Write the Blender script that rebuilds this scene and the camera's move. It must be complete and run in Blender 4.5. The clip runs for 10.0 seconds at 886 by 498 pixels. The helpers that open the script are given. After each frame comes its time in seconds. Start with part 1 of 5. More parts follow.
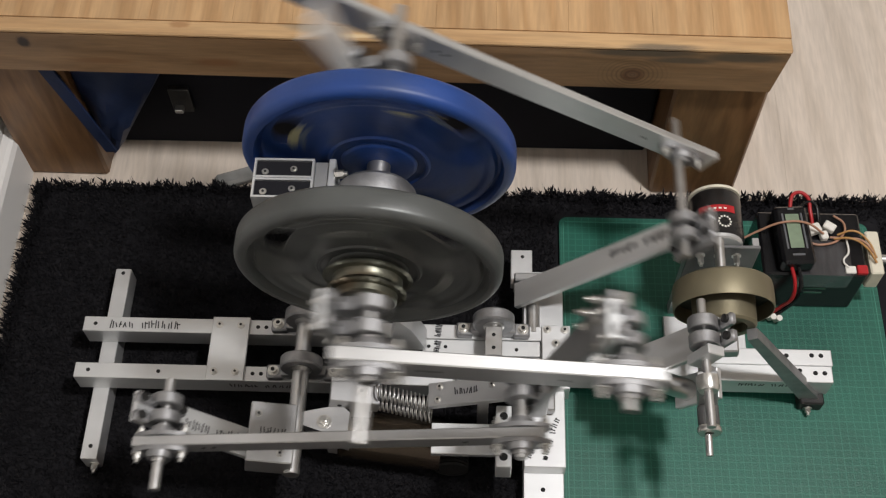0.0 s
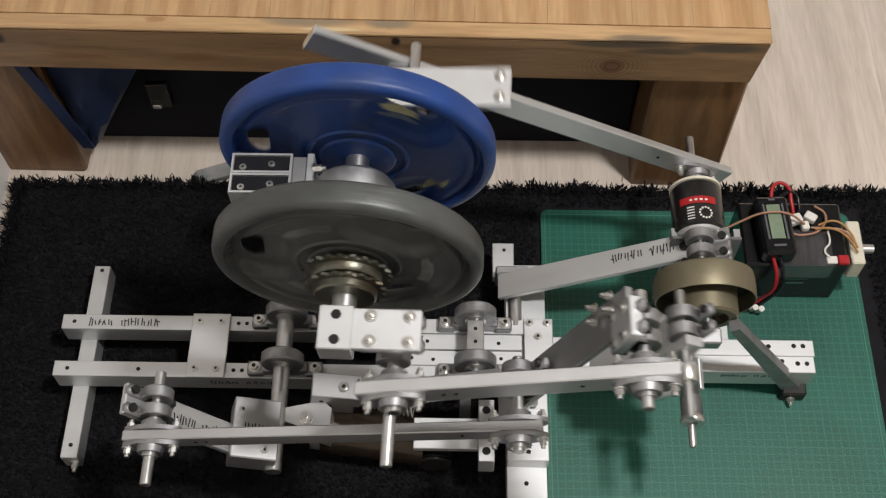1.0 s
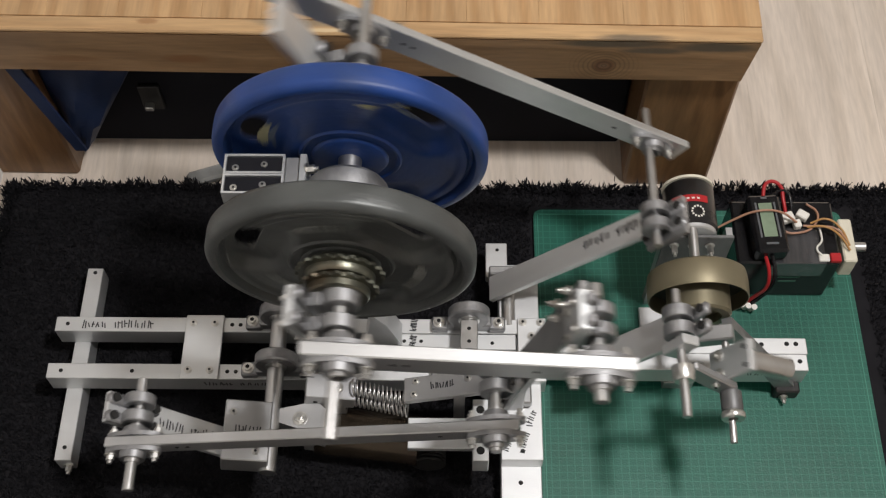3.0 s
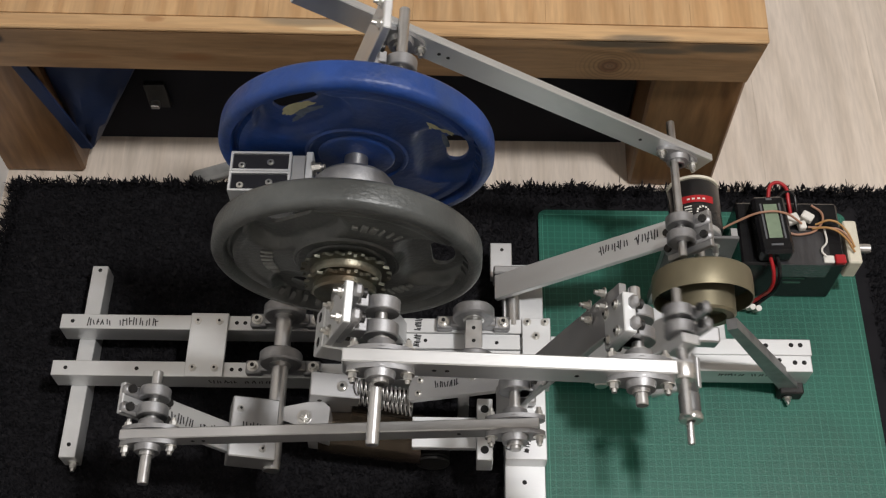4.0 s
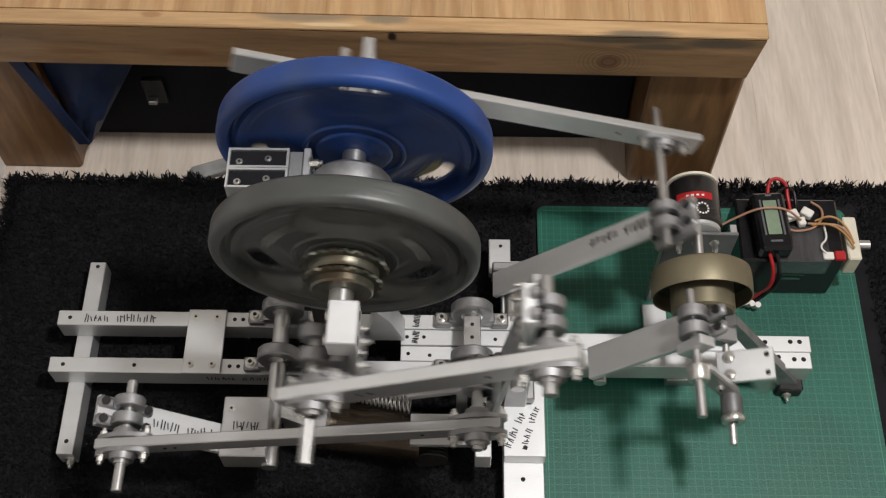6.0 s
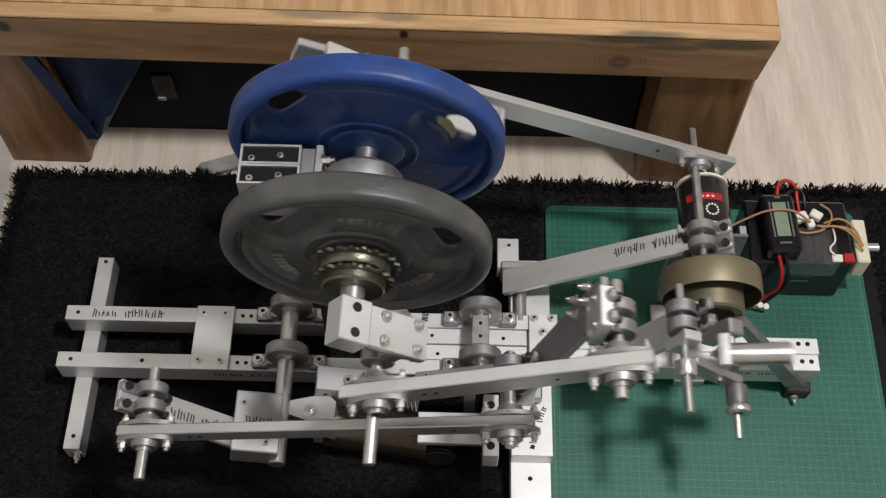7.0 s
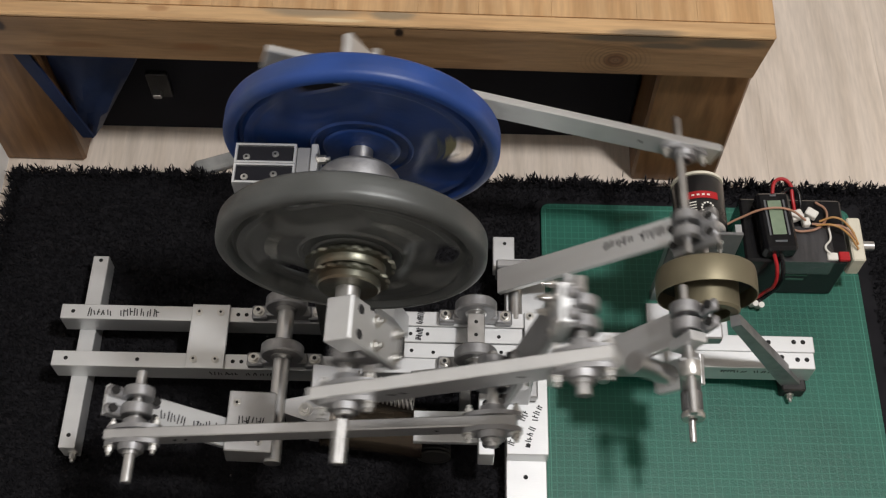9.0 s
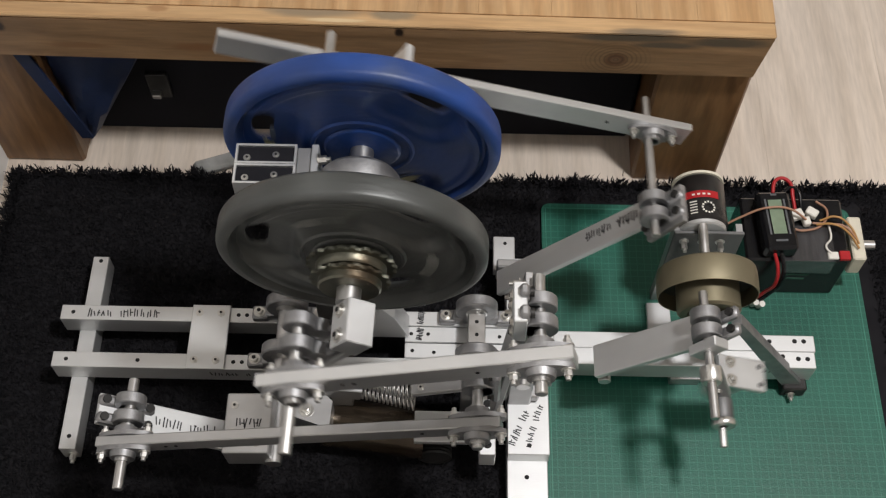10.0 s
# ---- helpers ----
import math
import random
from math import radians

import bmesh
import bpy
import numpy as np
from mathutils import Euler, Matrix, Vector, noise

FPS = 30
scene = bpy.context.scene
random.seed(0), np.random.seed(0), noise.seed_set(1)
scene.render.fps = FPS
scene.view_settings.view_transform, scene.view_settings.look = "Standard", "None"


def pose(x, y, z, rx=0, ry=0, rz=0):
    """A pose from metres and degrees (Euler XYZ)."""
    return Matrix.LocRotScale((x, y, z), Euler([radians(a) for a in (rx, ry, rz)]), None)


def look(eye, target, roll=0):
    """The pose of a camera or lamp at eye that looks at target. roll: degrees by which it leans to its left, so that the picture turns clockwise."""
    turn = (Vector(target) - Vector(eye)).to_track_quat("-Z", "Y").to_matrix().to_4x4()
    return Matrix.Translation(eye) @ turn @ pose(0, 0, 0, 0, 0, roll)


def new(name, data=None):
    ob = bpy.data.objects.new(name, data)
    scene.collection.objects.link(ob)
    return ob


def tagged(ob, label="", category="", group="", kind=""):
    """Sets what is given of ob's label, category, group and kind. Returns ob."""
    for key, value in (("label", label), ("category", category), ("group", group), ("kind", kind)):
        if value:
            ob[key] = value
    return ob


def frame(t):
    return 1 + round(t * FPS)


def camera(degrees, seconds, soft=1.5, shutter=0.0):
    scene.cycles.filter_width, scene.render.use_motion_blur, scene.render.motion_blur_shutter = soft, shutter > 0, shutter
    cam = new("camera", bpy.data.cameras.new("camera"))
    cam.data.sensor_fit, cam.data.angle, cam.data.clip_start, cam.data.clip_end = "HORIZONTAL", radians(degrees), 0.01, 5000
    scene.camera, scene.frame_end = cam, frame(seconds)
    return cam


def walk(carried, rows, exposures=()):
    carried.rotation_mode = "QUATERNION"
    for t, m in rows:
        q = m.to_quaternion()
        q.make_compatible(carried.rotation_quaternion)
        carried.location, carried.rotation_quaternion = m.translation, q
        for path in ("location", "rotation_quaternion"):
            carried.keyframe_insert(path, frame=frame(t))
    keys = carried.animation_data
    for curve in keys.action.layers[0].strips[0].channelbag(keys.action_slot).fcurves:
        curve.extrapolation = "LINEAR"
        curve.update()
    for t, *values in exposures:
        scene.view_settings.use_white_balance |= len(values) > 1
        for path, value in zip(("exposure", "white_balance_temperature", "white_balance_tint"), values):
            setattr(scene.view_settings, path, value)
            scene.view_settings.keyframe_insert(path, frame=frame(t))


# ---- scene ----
cam = camera(40.95, 10.0, soft=1.25, shutter=0.5)
walk(cam, [
    (0, pose(0.0121, 0.0011, 1.4763, 29.941, 0.583, 1.810)),
    (0.5, pose(0.0142, 0.0018, 1.4718, 29.868, 0.505, 1.598)),
    (1, pose(0.0173, 0.0054, 1.4704, 29.615, 0.232, 0.971)),
    (1.5, pose(0.0225, 0.0032, 1.4689, 29.720, 0.215, 0.688)),
    (2, pose(0.0247, 0.0055, 1.4709, 29.625, 0.268, 0.500)),
    (2.5, pose(0.0223, 0.0043, 1.4708, 29.665, 0.200, 0.430)),
    (4, pose(0.0141, -0.0021, 1.4692, 29.851, 0.057, 0.846)),
    (4.5, pose(0.0176, 0.0058, 1.4703, 29.545, 0.166, 0.856)),
    (5, pose(0.0206, 0.0076, 1.4718, 29.463, 0.257, 0.784)),
    (5.5, pose(0.0196, 0.0034, 1.4689, 29.611, 0.152, 0.729)),
    (7, pose(0.0035, 0.0009, 1.4652, 29.571, -0.264, 1.338)),
    (7.5, pose(0.0000, 0.0000, 1.4650, 29.597, -0.445, 1.383)),
    (8, pose(0.0000, 0.0000, 1.4650, 29.597, -0.445, 1.383)),
    (8.5, pose(0.0008, 0.0053, 1.4665, 29.368, -0.459, 1.215)),
    (9, pose(0.0042, 0.0039, 1.4658, 29.394, -0.411, 1.219)),
    (9.5, pose(0.0000, 0.0028, 1.4647, 29.457, -0.483, 1.166)),
    (10, pose(0.0018, 0.0055, 1.4652, 29.351, -0.409, 1.079)),
], exposures=[(0, 0.0), (10.0, 0.0)])

# ---- light: a ceiling lamp over the machine, a dim room round it ----
world = bpy.data.worlds.new("room_air")
world.use_nodes = True
scene.world = world
world.node_tree.nodes["Background"].inputs[0].default_value = (0.9, 0.95, 1.0, 1)
world.node_tree.nodes["Background"].inputs[1].default_value = 0.05


def ceiling_light(name, eye, target, size, watts, colour):
    lamp = bpy.data.lights.new(name, "AREA")
    lamp.shape, lamp.size, lamp.energy, lamp.color = "DISK", size, watts, colour
    ob = new(name, lamp)
    ob.matrix_world = look(eye, target)
    return ob


ceiling_light("ceiling_lamp", (0.774, 0.45, 2.42), (0.05, 0.6, 0.0), 0.22, 40.3, (1.0, 0.975, 0.97))


# ---- materials ----
def mat(name, base, rough=0.5, metal=0.0, vary=0.12, scale=40.0, bump=0.1, bscale=300.0, stretch=(1, 1, 1),
        rvary=0.12, coat=0.0, second=None, sscale=6.0, thresh=(0.45, 0.7), spec=0.5, island=0.0):
    m = bpy.data.materials.new(name)
    m.use_nodes = True
    nt = m.node_tree
    N, L = nt.nodes, nt.links
    b = N["Principled BSDF"]
    b.inputs["Metallic"].default_value = metal
    b.inputs["Coat Weight"].default_value = coat
    b.inputs["Specular IOR Level"].default_value = spec
    tc = N.new("ShaderNodeTexCoord")
    mp = N.new("ShaderNodeMapping")
    mp.inputs["Scale"].default_value = stretch
    L.new(tc.outputs["Object"], mp.inputs["Vector"])
    n1 = N.new("ShaderNodeTexNoise")
    n1.inputs["Scale"].default_value, n1.inputs["Detail"].default_value = scale, 6
    L.new(mp.outputs[0], n1.inputs["Vector"])
    n2 = N.new("ShaderNodeTexNoise")
    n2.inputs["Scale"].default_value, n2.inputs["Detail"].default_value = bscale, 4
    L.new(mp.outputs[0], n2.inputs["Vector"])
    ramp = N.new("ShaderNodeMapRange")
    ramp.inputs["From Min"].default_value, ramp.inputs["From Max"].default_value = 0.3, 0.7
    ramp.inputs["To Min"].default_value, ramp.inputs["To Max"].default_value = 1 - vary, 1 + vary
    L.new(n1.outputs["Fac"], ramp.inputs["Value"])
    col = N.new("ShaderNodeMix")
    col.data_type, col.blend_type = "RGBA", "MULTIPLY"
    col.inputs[0].default_value = 1.0
    col.inputs[6].default_value = (*base, 1)
    L.new(ramp.outputs[0], col.inputs[7])
    out = col.outputs[2]
    if second:
        n3 = N.new("ShaderNodeTexNoise")
        n3.inputs["Scale"].default_value, n3.inputs["Detail"].default_value = sscale, 8
        L.new(tc.outputs["Object"], n3.inputs["Vector"])
        r3 = N.new("ShaderNodeMapRange")
        r3.inputs["From Min"].default_value, r3.inputs["From Max"].default_value = thresh
        L.new(n3.outputs["Fac"], r3.inputs["Value"])
        mx = N.new("ShaderNodeMix")
        mx.data_type = "RGBA"
        L.new(r3.outputs[0], mx.inputs[0])
        L.new(out, mx.inputs[6])
        mx.inputs[7].default_value = (*second, 1)
        out = mx.outputs[2]
    if island:
        g = N.new("ShaderNodeNewGeometry")
        r4 = N.new("ShaderNodeMapRange")
        r4.inputs["To Min"].default_value, r4.inputs["To Max"].default_value = 1 - island, 1 + island
        L.new(g.outputs["Random Per Island"], r4.inputs["Value"])
        m4 = N.new("ShaderNodeMix")
        m4.data_type, m4.blend_type = "RGBA", "MULTIPLY"
        m4.inputs[0].default_value = 1.0
        L.new(out, m4.inputs[6])
        L.new(r4.outputs[0], m4.inputs[7])
        out = m4.outputs[2]
    L.new(out, b.inputs["Base Color"])
    rr = N.new("ShaderNodeMapRange")
    rr.inputs["To Min"].default_value, rr.inputs["To Max"].default_value = max(0.03, rough - rvary), min(1, rough + rvary)
    L.new(n1.outputs["Fac"], rr.inputs["Value"])
    L.new(rr.outputs[0], b.inputs["Roughness"])
    if bump:
        bp = N.new("ShaderNodeBump")
        bp.inputs["Strength"].default_value, bp.inputs["Distance"].default_value = bump, 0.002
        L.new(n2.outputs["Fac"], bp.inputs["Height"])
        L.new(bp.outputs[0], b.inputs["Normal"])
    return m


ALU = mat("sawn_aluminium", (0.70, 0.71, 0.71), 0.52, 0.9, 0.06, 30, 0.08, 900, (0.15, 1, 1), second=(0.66, 0.66, 0.67), sscale=14, thresh=(0.5, 0.75))
ALU_BAR = mat("drawn_aluminium_bar", (0.74, 0.75, 0.75), 0.38, 0.9, 0.07, 30, 0.06, 900, (0.1, 1, 1), second=(0.60, 0.61, 0.62), sscale=11, thresh=(0.5, 0.8))
ALU_DULL = mat("dull_aluminium", (0.42, 0.42, 0.42), 0.48, 0.9, 0.1, 25, 0.08, 700, (0.2, 1, 1), second=(0.36, 0.36, 0.37), sscale=18, thresh=(0.5, 0.8))
ZINC = mat("cast_zinc", (0.35, 0.35, 0.355), 0.5, 0.9, 0.14, 60, 0.12, 500, second=(0.22, 0.22, 0.225), sscale=35, thresh=(0.5, 0.75))
STEEL = mat("bright_steel_shaft", (0.55, 0.545, 0.535), 0.36, 1.0, 0.06, 60, 0.03, 900)
BOLT = mat("zinc_plated_bolt", (0.62, 0.61, 0.58), 0.32, 0.95, 0.15, 120, 0.05, 900)
DARKSTEEL = mat("black_oxide_steel", (0.035, 0.034, 0.033), 0.45, 0.6, 0.2, 60, 0.1, 500)
HOLE = mat("drilled_hole_shade", (0.012, 0.012, 0.012), 0.9, 0.0, 0.1, 60, 0)
BLUE = mat("chipped_blue_paint", (0.008, 0.041, 0.185), 0.46, 0.0, 0.30, 22, 0.45, 150, second=(0.030, 0.055, 0.140), sscale=17, thresh=(0.52, 0.74))
CHIP = mat("bare_primer_patch", (0.42, 0.40, 0.24), 0.75, 0.0, 0.2, 60, 0.3, 300)
GREYP = mat("grey_hammered_paint", (0.088, 0.093, 0.090), 0.40, 0.25, 0.22, 25, 0.35, 220, second=(0.050, 0.053, 0.051), sscale=14, thresh=(0.42, 0.7))
GREYWORN = mat("rubbed_grey_paint", (0.20, 0.205, 0.195), 0.45, 0.4, 0.3, 90, 0.3, 300)
SCUFF = mat("scuffed_blue_paint", (0.12, 0.15, 0.20), 0.7, 0.0, 0.35, 90, 0.3, 300)
# the aluminium again in two darker greys
ALU_GREY = mat("dark_grey_aluminium", (0.20, 0.20, 0.20), 0.55, 0.8, 0.12, 25, 0.1, 600, (0.2, 1, 1), second=(0.14, 0.14, 0.14), sscale=18, thresh=(0.5, 0.8))
ALU_MID = mat("mid_grey_aluminium", (0.55, 0.55, 0.55), 0.42, 0.9, 0.08, 30, 0.08, 800, (0.1, 1, 1), second=(0.42, 0.42, 0.42), sscale=13, thresh=(0.45, 0.75))
BRONZE = mat("worn_sprocket_steel", (0.165, 0.165, 0.130), 0.36, 0.9, 0.25, 60, 0.2, 400, second=(0.13, 0.090, 0.055), sscale=30, thresh=(0.5, 0.75))
BRASS = mat("gold_anodised_drum", (0.215, 0.190, 0.125), 0.50, 0.7, 0.06, 20, 0.05, 700, (1, 0.2, 1), second=(0.19, 0.155, 0.095), sscale=7, thresh=(0.45, 0.8))
COPPER = mat("brown_motor_can", (0.060, 0.046, 0.032), 0.2, 0.7, 0.12, 20, 0.1, 300, second=(0.07, 0.05, 0.04), sscale=10)
BLACKP = mat("black_plastic", (0.007, 0.007, 0.008), 0.24, 0.0, 0.2, 60, 0.06, 500, spec=0.3, rvary=0.05)
BLACKM = mat("black_enamel_can", (0.014, 0.013, 0.013), 0.3, 0.1, 0.2, 30, 0.05, 500)
RED = mat("red_insulation", (0.38, 0.010, 0.014), 0.4, 0.0, 0.1, 60, 0.05)
WHITEP = mat("white_nylon", (0.74, 0.72, 0.66), 0.5, 0.0, 0.06, 60, 0.08, 400)
CREAMP = mat("cream_plastic", (0.68, 0.64, 0.52), 0.45, 0.0, 0.08, 60, 0.05)
TAN = mat("tan_wire_insulation", (0.36, 0.19, 0.12), 0.45, 0.0, 0.1, 60, 0.05)
ORANGE = mat("amber_wire_insulation", (0.42, 0.22, 0.07), 0.45, 0.0, 0.1, 60, 0.05)
LCD = mat("grey_green_display", (0.20, 0.26, 0.18), 0.2, 0.0, 0.1, 90, 0)
FOIL = mat("crinkled_clear_tape", (0.045, 0.045, 0.048), 0.14, 0.0, 0.5, 60, 1.0, 190, (1, 0.18, 1), coat=1.0)
INK = mat("black_marker_ink", (0.015, 0.015, 0.018), 0.6, 0.0, 0.1, 60, 0)
BOUNCEWALL = mat("unseen_bounce_paint", (0.72, 0.70, 0.67), 0.75, 0.0, 0.04, 4, 0.1, 200)
WHITEWALL = mat("white_gloss_paint", (0.74, 0.73, 0.71), 0.5, 0.0, 0.04, 4, 0.1, 200)
BLUECLOTH = mat("blue_nylon_bag", (0.005, 0.015, 0.052), 0.6, 0.0, 0.25, 12, 0.4, 60)
CLEAR = mat("clouded_plastic", (0.25, 0.25, 0.24), 0.15, 0.0, 0.3, 30, 0.3, 60)
DARKBOARD = mat("black_hardboard", (0.013, 0.013, 0.016), 0.85, 0.0, 0.2, 8, 0.1, 200, spec=0.1)


def wood(name, base, dark, ringscale, stretch, rough=0.45, knots=(), amp=1.0, rings=None):
    """Pine: wavy grain lines along the long side, dark knots with bent rings."""
    m = bpy.data.materials.new(name)
    m.use_nodes = True
    nt = m.node_tree
    N, L = nt.nodes, nt.links
    b = N["Principled BSDF"]
    tc = N.new("ShaderNodeTexCoord")
    mp = N.new("ShaderNodeMapping")
    mp.inputs["Scale"].default_value = stretch
    L.new(tc.outputs["Object"], mp.inputs[0])
    big = N.new("ShaderNodeTexNoise")
    big.inputs["Scale"].default_value, big.inputs["Detail"].default_value = 3.0, 3
    L.new(mp.outputs[0], big.inputs["Vector"])
    wv = N.new("ShaderNodeTexWave")
    wv.wave_type, wv.bands_direction = "BANDS", "DIAGONAL"
    wv.inputs["Scale"].default_value, wv.inputs["Distortion"].default_value = ringscale, 9.0
    wv.inputs["Detail"].default_value, wv.inputs["Detail Scale"].default_value = 4, 1.2
    L.new(mp.outputs[0], wv.inputs["Vector"])
    fine = N.new("ShaderNodeTexNoise")
    fine.inputs["Scale"].default_value, fine.inputs["Detail"].default_value = 40.0, 6
    L.new(mp.outputs[0], fine.inputs["Vector"])
    mx = N.new("ShaderNodeMix")
    mx.data_type = "RGBA"
    mx.inputs[6].default_value, mx.inputs[7].default_value = (*base, 1), (*dark, 1)
    r1 = N.new("ShaderNodeMapRange")
    r1.inputs["From Min"].default_value, r1.inputs["From Max"].default_value, r1.inputs["To Max"].default_value = 0.35, 1.0, 0.75
    L.new(wv.outputs["Fac"], r1.inputs["Value"])
    L.new(r1.outputs[0], mx.inputs[0])
    col = mx.outputs[2]
    for src, lo, hi in ((big, 1 - 0.22 * amp, 1 + 0.15 * amp), (fine, 1 - 0.2 * amp, 1 + 0.15 * amp)):
        r = N.new("ShaderNodeMapRange")
        r.inputs["From Min"].default_value, r.inputs["From Max"].default_value = 0.3, 0.7
        r.inputs["To Min"].default_value, r.inputs["To Max"].default_value = lo, hi
        L.new(src.outputs["Fac"], r.inputs["Value"])
        mm = N.new("ShaderNodeMix")
        mm.data_type, mm.blend_type = "RGBA", "MULTIPLY"
        mm.inputs[0].default_value = 1
        L.new(col, mm.inputs[6])
        L.new(r.outputs[0], mm.inputs[7])
        col = mm.outputs[2]
    for (kx, ky, kz), (sx, sy, sz), tone in knots:
        km = N.new("ShaderNodeMapping")
        km.vector_type = "TEXTURE"
        km.inputs["Location"].default_value = (kx, ky, kz)
        km.inputs["Scale"].default_value = (sx, sy, sz)
        L.new(tc.outputs["Object"], km.inputs[0])
        kn = N.new("ShaderNodeTexNoise")
        kn.inputs["Scale"].default_value, kn.inputs["Detail"].default_value = 1.6, 5
        L.new(km.outputs[0], kn.inputs["Vector"])
        add = N.new("ShaderNodeVectorMath")
        add.operation = "ADD"
        sc = N.new("ShaderNodeVectorMath")
        sc.operation = "SCALE"
        sc.inputs["Scale"].default_value = 0.7
        L.new(kn.outputs["Color"], sc.inputs[0])
        L.new(km.outputs[0], add.inputs[0])
        L.new(sc.outputs[0], add.inputs[1])
        off = N.new("ShaderNodeVectorMath")
        off.operation = "SUBTRACT"
        off.inputs[1].default_value = (0.35, 0.35, 0.35)
        L.new(add.outputs[0], off.inputs[0])
        ln = N.new("ShaderNodeVectorMath")
        ln.operation = "LENGTH"
        L.new(off.outputs[0], ln.inputs[0])
        fr = N.new("ShaderNodeMapRange")
        fr.interpolation_type = "SMOOTHSTEP"
        fr.inputs["From Min"].default_value, fr.inputs["From Max"].default_value = 0.45, 1.15
        fr.inputs["To Min"].default_value, fr.inputs["To Max"].default_value = 1.0, 0.0
        L.new(ln.outputs["Value"], fr.inputs["Value"])
        km2 = N.new("ShaderNodeMix")
        km2.data_type = "RGBA"
        L.new(fr.outputs[0], km2.inputs[0])
        L.new(col, km2.inputs[6])
        km2.inputs[7].default_value = (*tone, 1)
        col = km2.outputs[2]
    if rings:
        # year rings swirling round the large knot
        km = N.new("ShaderNodeMapping")
        km.vector_type = "TEXTURE"
        km.inputs["Location"].default_value, km.inputs["Scale"].default_value = rings
        L.new(tc.outputs["Object"], km.inputs[0])
        wr = N.new("ShaderNodeTexWave")
        wr.wave_type, wr.rings_direction = "RINGS", "Y"
        wr.inputs["Scale"].default_value, wr.inputs["Distortion"].default_value, wr.inputs["Detail"].default_value, wr.inputs["Detail Scale"].default_value = 0.62, 2.2, 3, 0.5
        L.new(km.outputs[0], wr.inputs["Vector"])
        le = N.new("ShaderNodeVectorMath")
        le.operation = "LENGTH"
        L.new(km.outputs[0], le.inputs[0])
        fade = N.new("ShaderNodeMapRange")
        fade.inputs["From Min"].default_value, fade.inputs["From Max"].default_value = 1.6, 4.6
        fade.inputs["To Min"].default_value, fade.inputs["To Max"].default_value = 0.6, 0.0
        L.new(le.outputs["Value"], fade.inputs["Value"])
        mu = N.new("ShaderNodeMath")
        mu.operation = "MULTIPLY"
        L.new(fade.outputs[0], mu.inputs[0])
        sh = N.new("ShaderNodeMath")
        sh.operation = "POWER"
        sh.inputs[1].default_value = 3
        L.new(wr.outputs["Fac"], sh.inputs[0])
        L.new(sh.outputs[0], mu.inputs[1])
        rm = N.new("ShaderNodeMix")
        rm.data_type = "RGBA"
        L.new(mu.outputs[0], rm.inputs[0])
        L.new(col, rm.inputs[6])
        rm.inputs[7].default_value = (0.075, 0.042, 0.022, 1)
        col = rm.outputs[2]
    L.new(col, b.inputs["Base Color"])
    b.inputs["Roughness"].default_value = rough
    bp = N.new("ShaderNodeBump")
    bp.inputs["Strength"].default_value, bp.inputs["Distance"].default_value = 0.2, 0.002
    L.new(wv.outputs["Fac"], bp.inputs["Height"])
    L.new(bp.outputs[0], b.inputs["Normal"])
    return m


KN = (0.022, 0.012, 0.008)
STAIN = (0.105, 0.078, 0.052)
PINE_TOP = wood("varnished_pine_top", (0.49, 0.308, 0.153), (0.385, 0.220, 0.096), 2.6, (6, 0.5, 6), 0.4, amp=0.6)
PINE_NOSE = wood("varnished_pine_edge", (0.50, 0.320, 0.160), (0.41, 0.248, 0.118), 2.4, (0.5, 6, 6), 0.4,
                 (((-0.17, 0.968, 0.335), (0.075, 0.011, 0.02), (0.27, 0.20, 0.125)), ((-0.07, 0.966, 0.335), (0.035, 0.010, 0.02), (0.25, 0.19, 0.12)), ((-0.14, 0.955, 0.335), (0.045, 0.0035, 0.02), (0.60, 0.46, 0.27)),
                  ((0.24, 0.952, 0.333), (0.06, 0.006, 0.006), (0.20, 0.145, 0.09)), ((-0.36, 0.965, 0.335), (0.016, 0.006, 0.02), (0.36, 0.20, 0.09))), amp=0.7)
# front and legs darker than the top: their dimmer light is in the colour
PINE_FRONT_SHADED = wood("varnished_pine_apron_shaded", (0.275, 0.165, 0.083), (0.215, 0.125, 0.061), 2.2, (0.6, 6, 6), 0.42,
                  (((0.21, 0.95, 0.281), (0.017, 0.05, 0.0155), (0.12, 0.055, 0.026)), ((0.21, 0.95, 0.281), (0.008, 0.05, 0.006), (0.17, 0.10, 0.06)),
                   ((-0.562, 0.95, 0.311), (0.010, 0.05, 0.012), KN), ((-0.32, 0.95, 0.281), (0.034, 0.05, 0.009), (0.20, 0.100, 0.045)), ((-0.47, 0.95, 0.278), (0.05, 0.05, 0.007), (0.21, 0.112, 0.052)), ((-0.062, 0.95, 0.321), (0.007, 0.05, 0.009), KN),
                   ((0.22, 0.95, 0.325), (0.085, 0.05, 0.010), STAIN), ((0.345, 0.95, 0.320), (0.060, 0.05, 0.011), STAIN), ((0.27, 0.95, 0.312), (0.05, 0.05, 0.007), STAIN), ((0.05, 0.95, 0.272), (0.03, 0.05, 0.006), (0.22, 0.125, 0.06))),
                  amp=0.8, rings=((0.21, 0.95, 0.281), (0.0115, 0.05, 0.0100)))
PINE_LEG_SHADED = wood("varnished_pine_leg_shaded", (0.190, 0.100, 0.043), (0.130, 0.063, 0.025), 3.2, (5, 5, 0.6), 0.42)
LAMINATE = wood("pale_oak_laminate", (0.70, 0.61, 0.52), (0.60, 0.515, 0.43), 1.8, (6, 0.6, 4), 0.4, amp=0.45)


